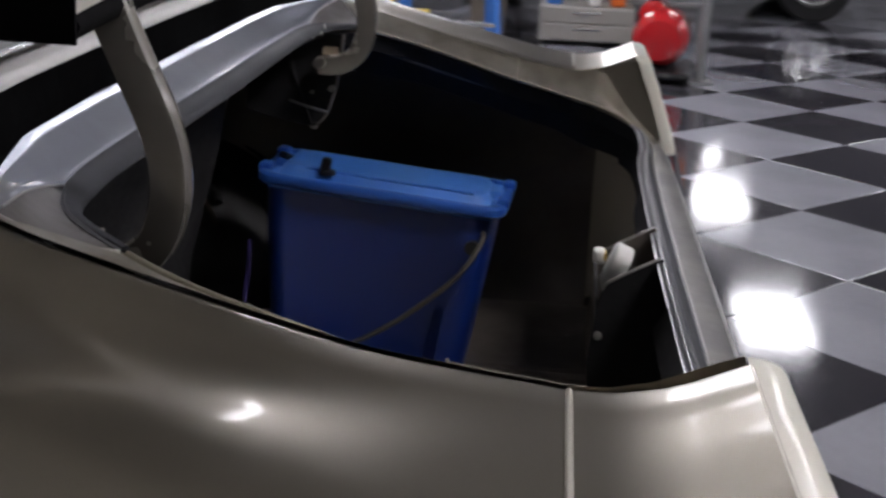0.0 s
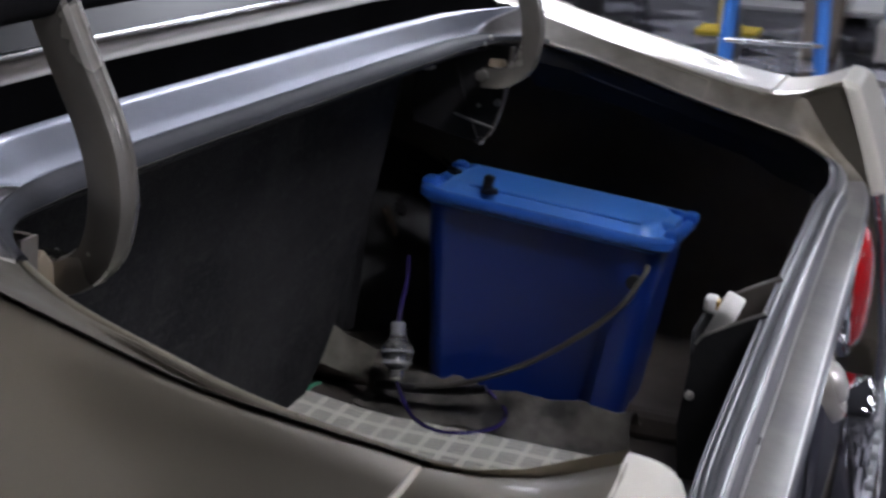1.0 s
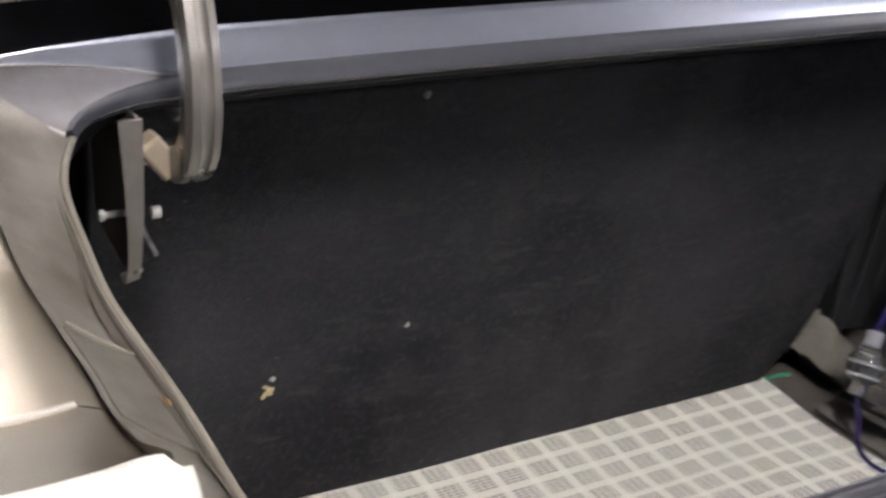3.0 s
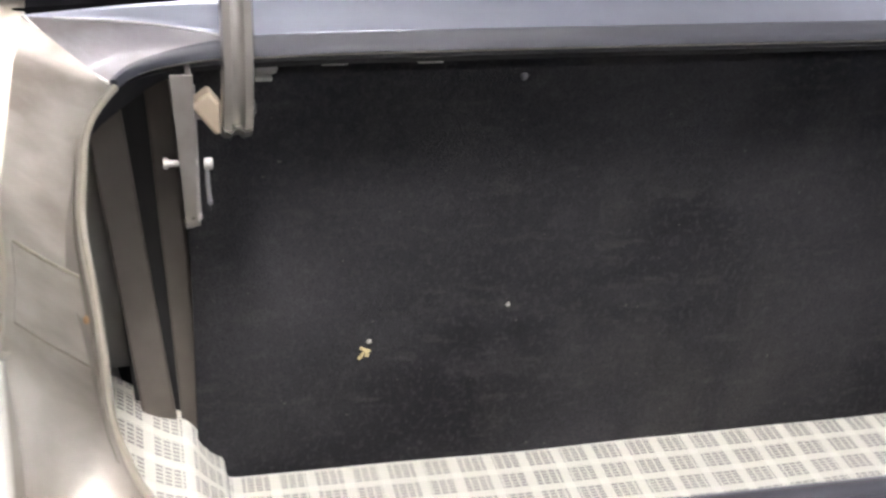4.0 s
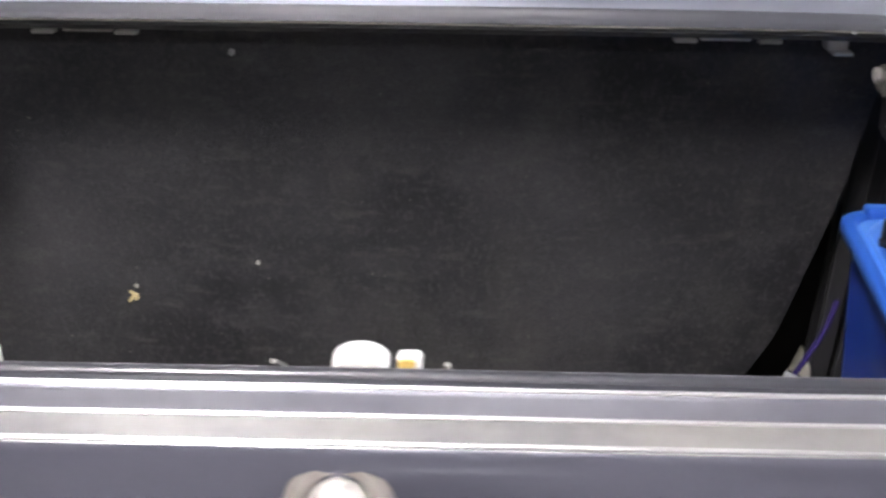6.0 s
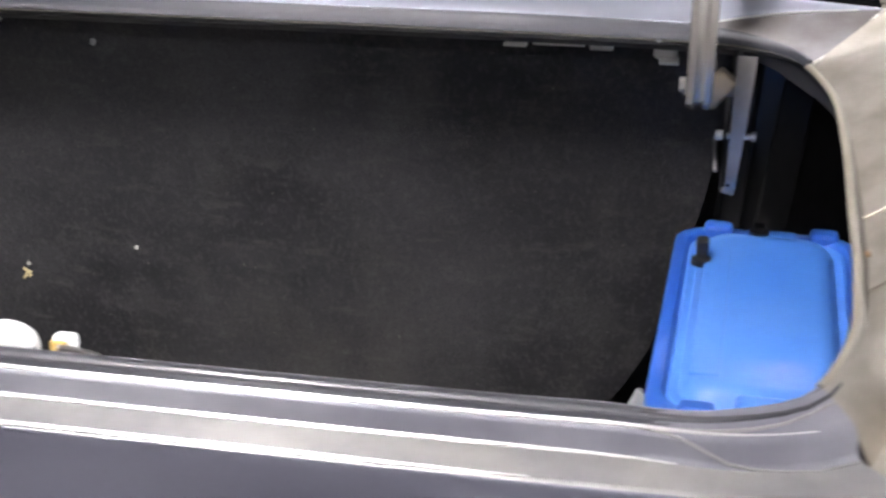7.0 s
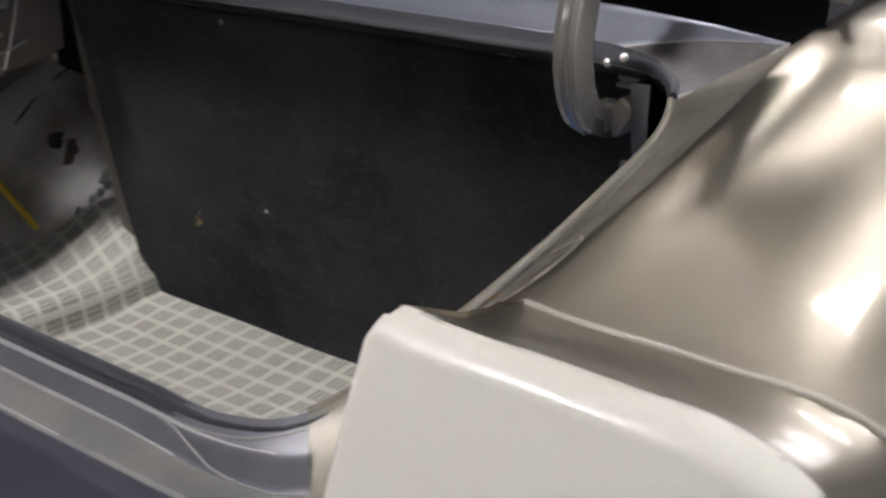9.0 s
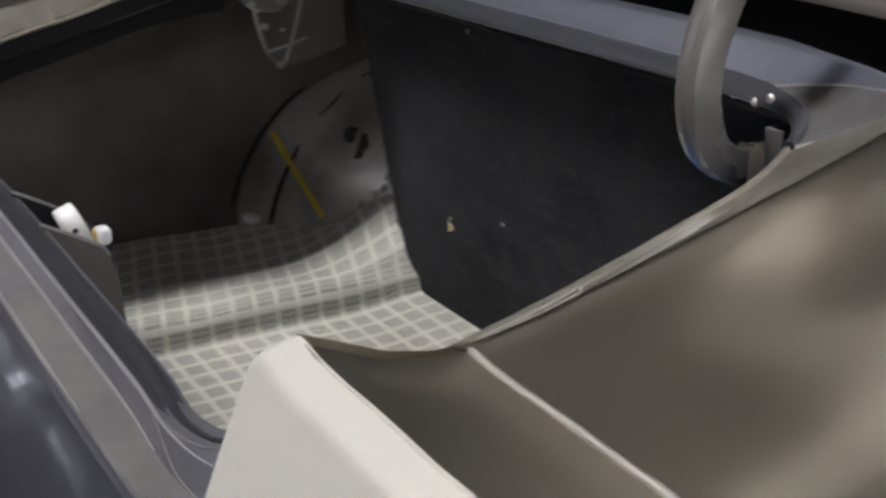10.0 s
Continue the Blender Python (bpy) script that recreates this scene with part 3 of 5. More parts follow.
REAR_FRACTION = [0.0, 0.03, 0.06, 0.3, 0.34, 0.38, 0.41, 0.43, 0.455, 0.47, 0.49, 0.52, 0.9, 0.94, 0.97, 1.0]
REAR_LIFT = [-0.002, 0.002, 0.003, 0.0065, 0.008, 0.0095, 0.009, 0.006, -0.004, -0.0075, -0.0075, -0.007, -0.001, 0.001, 0.0015, 0.0]


def outer_point(i):
    """Where the way outwards from a point of the opening meets the gutter's outer edge."""
    p, n = half[i], outward(i)
    best = None
    for a, b in zip(OUTER, OUTER[1:]):
        e = (b[0] - a[0], b[1] - a[1])
        det = n[0] * -e[1] + e[0] * n[1]
        if abs(det) < 1e-9:
            continue
        r = (a[0] - p[0], a[1] - p[1])
        d = (r[0] * -e[1] + e[0] * r[1]) / det
        t = (n[0] * r[1] - n[1] * r[0]) / det
        if d > 0 and -1e-6 <= t <= 1 + 1e-6 and (best is None or d < best[0]):
            best = (d, a[2] + (b[2] - a[2]) * t)
    return best or (0.07, p[2])


SPLIT_A = next(i for i in range(NH) if half[i][1] < 0.352)
SPLIT_B = next(i for i in range(NH) if half[i][1] < -0.045)
FAN_A = next(i for i in range(NH) if half[i][0] > 0.4)
FAN_B = next(i for i in range(NH) if half[i][1] < 0.22)
CREASE = next(i for i in range(NH) if half[i][0] > 0.47)


def reach(i):
    """The point of the gutter's outer edge that belongs to a point of the opening; at the front corner both run out to one mitre."""
    if FAN_A < i <= SPLIT_A:
        x = 0.4 + 0.252 * (i - FAN_A) / (SPLIT_A - FAN_A)
        front = OUTER[:5]
        return np.array((x, np.interp(x, [q[0] for q in front], [q[1] for q in front]), np.interp(x, [q[0] for q in front], [q[2] for q in front])))
    if SPLIT_A < i < FAN_B:
        y = 0.413 - (0.413 - half[FAN_B][1] - 0.004) * (i - SPLIT_A) / (FAN_B - SPLIT_A)
        return np.array((crest(y)[0] - 0.003 * max(0, 1 - (i - SPLIT_A) / 3), y, crest(y)[1] - 0.001))
    d, zo = outer_point(i)
    q = half[i] + outward(i) * d
    q[2] = zo
    return q


def gutter_rows(i0, i1, mirror, shares=FRACTION):
    """Cross-sections of the gutter along the sides and the rear."""
    rows = []
    for i in range(i0, i1):
        f, s, r = weights(i)
        p, o = half[i], reach(i)
        row = []
        for k, g in enumerate(shares):
            q = p + (o - p) * g
            lift = s * np.interp(g, FRACTION, SIDE_Z) * smoothstep(0.33, 0.22, p[1]) + r * np.interp(g, REAR_FRACTION, REAR_LIFT)
            if 0.27 < g < 0.8 and p[1] < 0.02:
                lift -= 0.007 * smoothstep(0.46, 0.56, p[0]) * smoothstep(0.01, -0.04, p[1]) * math.sin(math.pi * (g - 0.27) / 0.53)
            row.append((q[0] * mirror, q[1], q[2] + lift))
        rows.append(row)
    return rows


def corner_share(i):
    return min(1.0, max(0.0, (i - CREASE) / (SPLIT_A - CREASE)))


def front_section(i, mirror, shares, lifts):
    p, o = half[i], reach(i)
    out = []
    for g, h in zip(shares, lifts):
        q = p + (o - p) * g
        out.append((q[0] * mirror, q[1], q[2] + h))
    return out


def strip_row(i, mirror):
    """The flat strip beside the front edge, which narrows to nothing in the corner."""
    w = 1 - 0.8 * corner_share(i)
    return front_section(i, mirror, [g * w for g in FRONT_FRACTION[:6]], FRONT_LIFT[:6])


def band_row(i, mirror):
    """The gutter's broad band, which runs out to a point at the outer corner."""
    c = corner_share(i)
    start = 0.29 + 0.69 * c
    k = (1 - start) / 0.71
    return front_section(i, mirror, [start + (g - 0.29) * k for g in FRONT_FRACTION[4:]], [h * k + 0.0025 * math.sin(math.pi * c) * (1 - j / 11) for j, h in enumerate(FRONT_LIFT[4:])])


def facet_row(i, mirror):
    """The hollow corner piece between the strip and the band."""
    c = corner_share(i)
    a, b = 0.29 * (1 - 0.8 * c), 0.29 + 0.69 * c
    return front_section(i, mirror, [a + (b - a) * j / 8 for j in range(9)],
                         [(-0.005 * c ** 0.5 * math.sin(math.pi * j / 8) + 0.0025 * math.sin(math.pi * c) * j / 8) for j in range(9)])


def both(row, i0, i1):
    return [row(i, -1) for i in range(i1 - 1, 0, -1)] + [row(i, 1) for i in range(i0, i1)]


part("front_gutter", grid(both(band_row, 0, SPLIT_A + 1)), TROUGH, car, "grey-lilac painted gutter below the rear window", True)
for side in (-1, 1):
    facet = part("gutter_corner", grid([facet_row(i, side) for i in range(CREASE, SPLIT_A + 1)]), CORNER, car, "stained grey corner of the gutter", True)
    part("crease", tube([band_row(i, side)[0] for i in range(CREASE, SPLIT_A)], 0.0011, 6), EDGEGLINT, facet, "pressed crease with its highlight painted pale", True)
    mitre = facet_row(SPLIT_A, side)
    part("weld_seam", tube([(x + 0.0012 * side * noise.noise((j, 0, 1)), y, z + 0.0006) for j, (x, y, z) in enumerate(mitre)], 0.0017, 6), SEAMPAINT, facet, "lumpy pale weld seam", True)
for side in (-1, 1):
    part("side_gutter", grid(gutter_rows(SPLIT_A, SPLIT_B + 1, side)), JAMB, car, "worn beige painted boot gutter", True)
# flat dark brown strips give the gutter's groove its darkness by colour
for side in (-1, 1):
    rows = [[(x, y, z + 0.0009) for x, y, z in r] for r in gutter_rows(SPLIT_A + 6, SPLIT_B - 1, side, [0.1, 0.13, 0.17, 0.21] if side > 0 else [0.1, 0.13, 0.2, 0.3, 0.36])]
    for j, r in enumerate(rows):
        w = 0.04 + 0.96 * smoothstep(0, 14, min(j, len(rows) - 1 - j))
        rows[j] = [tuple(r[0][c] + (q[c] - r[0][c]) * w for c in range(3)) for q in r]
    part("groove", grid(rows), GROOVE, car, "dark brown strip for the boot gutter groove", True)
for side in (-1, 1):
    idx = [i for i in range(NH) if 0.03 < half[i][1] < 0.125 and half[i][0] > 0.59]
    rows = [[(x, y, z + 0.0022) for x, y, z in r] for r in gutter_rows(idx[0], idx[-1] + 1, side, [0.16, 0.2, 0.4, 0.6, 0.8, 0.9])]
    lap = part("lap_plate", grid(rows, thick=0.0018), JAMB, car, "overlapping beige sheet with a worn edge", True)
    part("worn_edge", tube([(x, y, z + 0.0012) for x, y, z in rows[0]], 0.0014, 6), FLANGE, lap, "bare worn edge", True)
    rust = rows[len(rows) // 2][0]
    part("rust_spot", lathe([(0.004, 0.0), (0.0032, 0.0008), (0.0014, 0.0012)], Matrix.Translation((rust[0], rust[1], rust[2])) @ Matrix.Diagonal((0.6, 1.7, 1, 1)), 12), RUST, lap, "orange rust spot", True)
rear_rows = gutter_rows(SPLIT_B, NH, 1, REAR_FRACTION) + gutter_rows(SPLIT_B, NH - 1, -1, REAR_FRACTION)[::-1]
lip_base = [r[:11] for r in rear_rows]
part("rear_lip", grid(lip_base), LILAC, car, "grey-lilac painted rear boot lip", True)
part("lip_cap", grid([r[10:] for r in rear_rows]), LIPTOP, car, "worn pale strip along the rear lip", True)


# thin ridges on the lip's folds, the highlight put into their pale colour
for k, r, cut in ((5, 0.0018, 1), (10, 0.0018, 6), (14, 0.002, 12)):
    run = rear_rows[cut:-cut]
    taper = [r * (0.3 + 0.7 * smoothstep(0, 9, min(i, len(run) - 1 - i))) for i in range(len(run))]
    part("lip_ridge", tube([(q[k][0], q[k][1], q[k][2] + 0.0004) for q in run], taper, 6), EDGEGLINT, car, "rolled lip edge with its highlight painted pale", True)
def across(ks, i0):
    """A line over the lip's corner that moves from one fold to another."""
    out = []
    for i in range(i0, -1, -1):
        k = ks[0] + (ks[1] - ks[0]) * smoothstep(i0, 0, i)
        a = int(min(k, 14))
        f = k - a
        out.append(tuple(rear_rows[i][a][c] * (1 - f) + rear_rows[i][a + 1][c] * f + 0.0006 * (c == 2) for c in range(3)))
    return out


for side in (-1, 1):
    for ks, i0 in (((5, 2.5), 8), ((5, 11.0), 9)):
        way = [(x * side, y, z) for x, y, z in across(ks, i0)]
        part("corner_fold", tube(way, [0.0005 + 0.0007 * math.sin(math.pi * (j + 0.5) / len(way)) for j in range(len(way))], 6), LIPTOP, car, "pressed fold in the lip corner", True)
part("gutter_ridge", tube([q[1] for q in both(band_row, 0, CREASE)], 0.0012, 6), TROUGH, car, "rolled edge along the gutter", True)

# rubber seal on the front and rear edges, and the folded flange at the sides
def edge_points(i0, i1, mirror, off, lift):
    return [(half[i][0] * mirror + outward(i)[0] * off * mirror, half[i][1] + outward(i)[1] * off, half[i][2] + lift) for i in range(i0, i1)]


SEAL_END = next(i for i in range(NH) if half[i][1] < 0 and half[i][0] < 0.585)
part("weatherstrip", grid([[(x, y, z + 0.0004) for x, y, z in r] for r in both(strip_row, 0, SPLIT_A + 1)], thick=0.003), SLATERUBBER, car, "flat slate-black rubber strip", True)
strip = []
for i, r in enumerate(rear_rows[1:-1]):
    w = 0.04 + 0.96 * smoothstep(0, 8, min(i, len(rear_rows) - 3 - i))
    strip.append([(r[0][0] + (q[0] - r[0][0]) * w, r[0][1] + (q[1] - r[0][1]) * w, r[0][2] + (q[2] - r[0][2]) * w + 0.0006) for q in r[:5]])
part("weatherstrip", grid(strip, thick=0.003), GLOSSRUBBER, car, "glossy black rubber strip", True)
seal_r = edge_points(SEAL_END, NH, 1, 0.008, -0.002) + edge_points(SEAL_END, NH - 1, -1, 0.008, -0.002)[::-1]
fade = [0.0015 + 0.005 * smoothstep(0, 16, min(i, len(seal_r) - 1 - i)) for i in range(len(seal_r))]
part("weatherstrip", tube(seal_r, fade, 10), GLOSSRUBBER, car, "black rubber seal", True)
part("flange", tube(edge_points(0, SPLIT_A, -1, 0.0, 0.0)[::-1] + edge_points(1, SPLIT_A, 1, 0.0, 0.0), 0.0009, 6), FLANGE, car, "thin pale metal edge", True)
part("flange", tube(edge_points(SEAL_END, NH, 1, 0.0, 0.0) + edge_points(SEAL_END, NH - 1, -1, 0.0, 0.0)[::-1], 0.0014, 6), LILAC, car, "thin pale metal edge", True)
for side in (-1, 1):
    part("flange", tube(edge_points(SPLIT_A, SEAL_END + 2, side, 0.0, 0.001), 0.003, 8), FLANGE, car, "thin folded metal edge", True)

# two fixing studs; the one at x 0.5 stands for a glint
for x, y, z in ((0.5, 0.4105, 0.9985), (0.45, 0.4185, 0.9915), (0.482, 0.4125, 0.9915)):
    part("stud", lathe([(0.0042, 0.0), (0.0036, 0.0016), (0.0012, 0.0022)], pose(x, y, z, 72, 0, 8), 10), STEEL, car, "small zinc dot set for studs and a glint", True)

# inner flange that drops from the opening, so the sheet has depth
drop = []
for mirror in (1, -1):
    idx = range(NH) if mirror == 1 else range(NH - 2, 0, -1)
    for i in idx:
        p, n = half[i], outward(i)
        low = 0.03 - 0.018 * smoothstep(0.36, 0.41, p[1])
        far = 1.0 - 0.62 * smoothstep(0.08, 0.0, p[1])
        out = [(0.006, 0.006), (0.014, low), (0.06 * far, low), (0.085 * far, low if n[1] > 0.5 else 0.075)]
        drop.append([(p[0] * mirror + n[0] * o * mirror, p[1] + n[1] * o * (k < 3 or n[1] > -0.5), p[2] - d) for k, (o, d) in enumerate(out)])
drop.append(drop[0])
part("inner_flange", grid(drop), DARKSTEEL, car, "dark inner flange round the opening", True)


# quarter panels and fin caps
def section(y):
    """A cross-section of the right quarter panel's skin, from the ridge outwards and down."""
    cx, cz = crest(y)
    grow = smoothstep(0.0, 0.6, y)
    sink = 0.12 + 0.88 * smoothstep(0.05, 0.34, y)
    roll = 0.25 + 0.75 * smoothstep(-0.05, 0.03, y)
    return [(cx - 0.0055 * roll, y, cz - 0.0062), (cx - 0.0035 * roll, y, cz - 0.0022), (cx - 0.001 * roll, y, cz - 0.0002), (cx + 0.006, y, cz + 0.001), (cx + 0.03, y, cz - 0.007 * sink), (cx + 0.06, y, cz - 0.015 * sink),
            (cx + 0.1, y, cz - 0.015 * sink), (cx + 0.15, y, cz - 0.003 - 0.006 * grow),
            (cx + 0.2, y, cz - 0.004 - 0.01 * grow), (cx + 0.255, y, cz - 0.022 - 0.012 * grow), (cx + 0.285, y, cz - 0.06), (cx + 0.298, y, cz - 0.13), (cx + 0.3, y, 0.7), (cx + 0.29, y, 0.56), (cx + 0.265, y, 0.42), (cx + 0.225, y, 0.3)]


def rake(z):
    """The y of the fin's raked end at a height."""
    d = max(0, 0.967 - z)
    return -0.06 - 0.45 * d + 0.45 * d * d


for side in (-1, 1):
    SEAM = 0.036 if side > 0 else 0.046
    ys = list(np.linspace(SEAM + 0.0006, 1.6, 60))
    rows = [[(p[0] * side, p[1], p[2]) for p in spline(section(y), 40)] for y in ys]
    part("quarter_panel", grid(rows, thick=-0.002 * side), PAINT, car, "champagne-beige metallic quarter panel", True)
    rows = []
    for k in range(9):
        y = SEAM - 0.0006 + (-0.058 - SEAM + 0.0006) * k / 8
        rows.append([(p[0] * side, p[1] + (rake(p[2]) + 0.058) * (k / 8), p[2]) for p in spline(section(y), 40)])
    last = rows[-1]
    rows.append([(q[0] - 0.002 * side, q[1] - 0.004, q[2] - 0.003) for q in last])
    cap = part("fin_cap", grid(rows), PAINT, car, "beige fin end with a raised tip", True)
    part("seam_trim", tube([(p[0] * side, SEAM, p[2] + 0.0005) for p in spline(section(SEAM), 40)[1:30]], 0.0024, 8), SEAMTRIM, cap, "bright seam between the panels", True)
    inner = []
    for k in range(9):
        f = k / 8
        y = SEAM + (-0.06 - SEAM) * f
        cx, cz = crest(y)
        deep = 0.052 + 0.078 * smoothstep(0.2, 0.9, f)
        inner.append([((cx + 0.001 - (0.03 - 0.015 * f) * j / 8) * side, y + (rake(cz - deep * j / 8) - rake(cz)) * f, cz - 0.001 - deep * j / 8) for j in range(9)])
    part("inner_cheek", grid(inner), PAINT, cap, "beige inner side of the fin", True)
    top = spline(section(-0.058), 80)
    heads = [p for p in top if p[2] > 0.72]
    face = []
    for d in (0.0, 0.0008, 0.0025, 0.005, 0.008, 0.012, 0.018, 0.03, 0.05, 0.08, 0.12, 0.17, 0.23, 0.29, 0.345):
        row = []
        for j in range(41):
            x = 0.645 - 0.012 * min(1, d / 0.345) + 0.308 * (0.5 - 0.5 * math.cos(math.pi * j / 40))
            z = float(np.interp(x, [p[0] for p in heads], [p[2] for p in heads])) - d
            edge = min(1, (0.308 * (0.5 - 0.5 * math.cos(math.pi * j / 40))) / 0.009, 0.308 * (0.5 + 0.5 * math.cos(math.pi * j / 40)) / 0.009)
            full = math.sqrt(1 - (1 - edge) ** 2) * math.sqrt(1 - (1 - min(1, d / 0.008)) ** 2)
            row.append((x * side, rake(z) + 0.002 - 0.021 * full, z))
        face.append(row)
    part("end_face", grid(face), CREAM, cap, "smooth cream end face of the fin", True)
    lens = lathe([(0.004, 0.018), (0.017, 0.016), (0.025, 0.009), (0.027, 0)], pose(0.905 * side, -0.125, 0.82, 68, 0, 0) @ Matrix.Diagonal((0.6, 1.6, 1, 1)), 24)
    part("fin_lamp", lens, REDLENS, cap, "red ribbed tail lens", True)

# rear panel below the lip
lip_edge = [r[-1] for r in rear_rows]
panel_rows = [[(p[0], p[1], p[2]) for p in lip_edge], [(p[0], p[1] - 0.003, p[2] - 0.006) for p in lip_edge], [(p[0] * 1.01, p[1] + 0.006, p[2] - 0.03) for p in lip_edge],
              [(p[0] * 1.03, -0.118, 0.74) for p in lip_edge], [(p[0] * 1.06, -0.1, 0.64) for p in lip_edge], [(p[0] * 1.08, -0.1, 0.45) for p in lip_edge]]
rear_panel = part("rear_panel", grid(panel_rows), REARPAINT, car, "slate-grey painted rear panel", True)
LOCK = pose(-0.01, -0.123, 0.77, 66, 0, 0)
part("lock_bezel", lathe([(0.038, -0.004), (0.036, 0.004), (0.03, 0.009), (0.024, 0.007), (0.0225, 0.0)], LOCK, 32), SILVER, rear_panel, "dull grey lock ring", True)
part("lock_cylinder", lathe([(0.0215, -0.004), (0.021, 0.009), (0.018, 0.014), (0.011, 0.017), (0.003, 0.018)], LOCK, 28), SEAMPAINT, rear_panel, "bright lock barrel", True)
for side in (-1, 1):
    at = pose(0.53 * side, -0.106, 0.705, 88, 0, 0) @ Matrix.Diagonal((0.062, 0.093, 1, 1))
    lamp = part("tail_lamp", lathe([(1.12, -0.01), (1.13, 0.008), (1.06, 0.014), (1.0, 0.008)], at, 36), CHROME, car, "chrome lamp ring", True)
    part("lens", lathe([(1.0, 0.002), (0.97, 0.014), (0.85, 0.025), (0.6, 0.032), (0.3, 0.035), (0.02, 0.036)], at, 36), REDLENS, lamp, "domed red lens", True)
    part("fin_moulding", tube([(0.615 * side, -0.128, 0.815), (0.62 * side, -0.145, 0.75), (0.622 * side, -0.165, 0.6), (0.622 * side, -0.17, 0.48)], 0.009, 10), CHROME, car, "chrome upright moulding", True)
    back = part("reversing_lamp", block((0.12, 0.075, 0.17), (0.3 * side, -0.135, 0.565), bevel=0.018, steps=3), CHROME, car, "chrome lamp housing", True)
    for k in range(7):
        part("rib", block((0.1, 0.016, 0.012), (0.3 * side, -0.172, 0.505 + 0.02 * k), bevel=0.004), CLEARLENS, back)
bump_path = spline([(-0.98, 0.1, 0.44), (-0.95, -0.1, 0.44), (-0.7, -0.15, 0.44), (0, -0.17, 0.44), (0.7, -0.15, 0.44), (0.95, -0.1, 0.44), (0.98, 0.1, 0.44)], 40)
part("bumper", tube(bump_path, 0.045, 14, 1.4), CHROME, car, "chrome rear bumper", True)

# rear deck, moulding and window
dark_wall = []
for x in np.linspace(-0.66, 0.66, 30):
    b = 0.482 - 0.05 * (abs(x) / 0.66) ** 4
    dark_wall.append([(x, b, 1.0305), (x, b + 0.006, 1.012), (x, b + 0.024, 1.012), (x, b + 0.03, 1.058)])
part("deck_step", grid(dark_wall), NEARBLACK, car, "near-black step in front of the deck", True)
deck = []
for x in np.linspace(-0.68, 0.68, 30):
    b = 0.513 - 0.05 * (abs(x) / 0.66) ** 4
    deck.append([(x, b, 1.057), (x, b + 0.004, 1.061), (x, b + 0.02, 1.063), (x, b + 0.04, 1.064)])
part("rear_deck", grid(deck), DECK, car, "narrow beige deck strip", True)
mould = [(x, 0.553 - 0.05 * (abs(x) / 0.66) ** 4, 1.068) for x in np.linspace(-0.66, 0.66, 40)]
part("window_moulding", tube(mould, 0.0045, 8), CHROME, car, "chrome window moulding", True)
for side in (-1, 1):
    part("moulding_clip", block((0.03, 0.018, 0.014), (0.4 * side, 0.548, 1.074), bevel=0.004), CHROME, car)
win = []
for x in np.linspace(-0.66, 0.66, 24):
    b = 0.56 - 0.05 * (abs(x) / 0.66) ** 4
    win.append([(x * (1 - 0.12 * k / 6), b + 0.12 * k, 1.067 + 0.07 * k - 0.02 * (k / 6) ** 2) for k in range(7)])
part("rear_window", grid(win, thick=0.005), TINTED, car, "dark tinted rear window", True)

# boot lid, raised on its two arms
lid_rows = []
for u in np.linspace(-1, 1, 33):
    row = []
    for k in range(16):
        h = (k / 15) ** 1.5
        wide = 0.6 + 0.02 * math.sqrt(1 - (1 - min(1, h / 0.05)) ** 2)
        row.append((u * wide, 0.47 - 0.16 * h + 0.05 * math.sin(math.pi * h) - 0.02 * u * u, 1.143 + 0.55 * h - 0.004 * abs(u) ** 6))
    lid_rows.append(row)
# the pale underside is out of view and brightens the panels' reflections
lid = part("boot_lid", grid(lid_rows, thick=0.078), LIDREFLECTOR, car, "raised boot lid, its pale underside added as a reflector", True)
# black bar and end strips, added over the pale lid's lower edge and sides
part("lid_seal", tube([(0.6 * u, 0.395 - 0.015 * u * u, 1.143 - 0.004 * abs(u) ** 6) for u in np.linspace(-1, 1, 33)], 0.011, 8), NEARBLACK, lid, "black bar added along the lower lid edge", True)
for side in (-1, 1):
    edge = [[(0.624 * side, 0.45 - 0.16 * h + 0.05 * math.sin(math.pi * h) + d, 1.132 + 0.55 * h) for d in (-0.088, -0.06, -0.03, 0.004)] for h in np.linspace(0, 0.95, 12)]
    part("edge_strip", grid(edge, thick=0.003 * side), NEARBLACK, lid, "black strip along the lid edge", True)
# dark pad, added out of view to keep the panels' upper reflections dark
lining = []
for u in np.linspace(-1, 1, 25):
    row = []
    for h in np.linspace(0.3, 0.97, 12):
        row.append((u * 0.565, 0.47 - 0.16 * h + 0.05 * math.sin(math.pi * h) - 0.02 * u * u - 0.1, 1.147 + 0.55 * h + 0.012))
    lining.append(row)
part("lining", grid(lining, thick=0.006), NEARBLACK, lid, "unseen black pad added to darken upper reflections", True)
part("outer_skin", grid([[(x * 1.008, y + 0.006, z - 0.004) for x, y, z in r] for r in lid_rows], thick=0.003), PAINT, lid, "beige metallic outer skin", True)

ARM = spline([(0.415, 0.945), (0.385, 0.946), (0.36, 0.962), (0.347, 0.995), (0.347, 1.03), (0.355, 1.06), (0.37, 1.095), (0.387, 1.137), (0.402, 1.19), (0.415, 1.26)], 40)


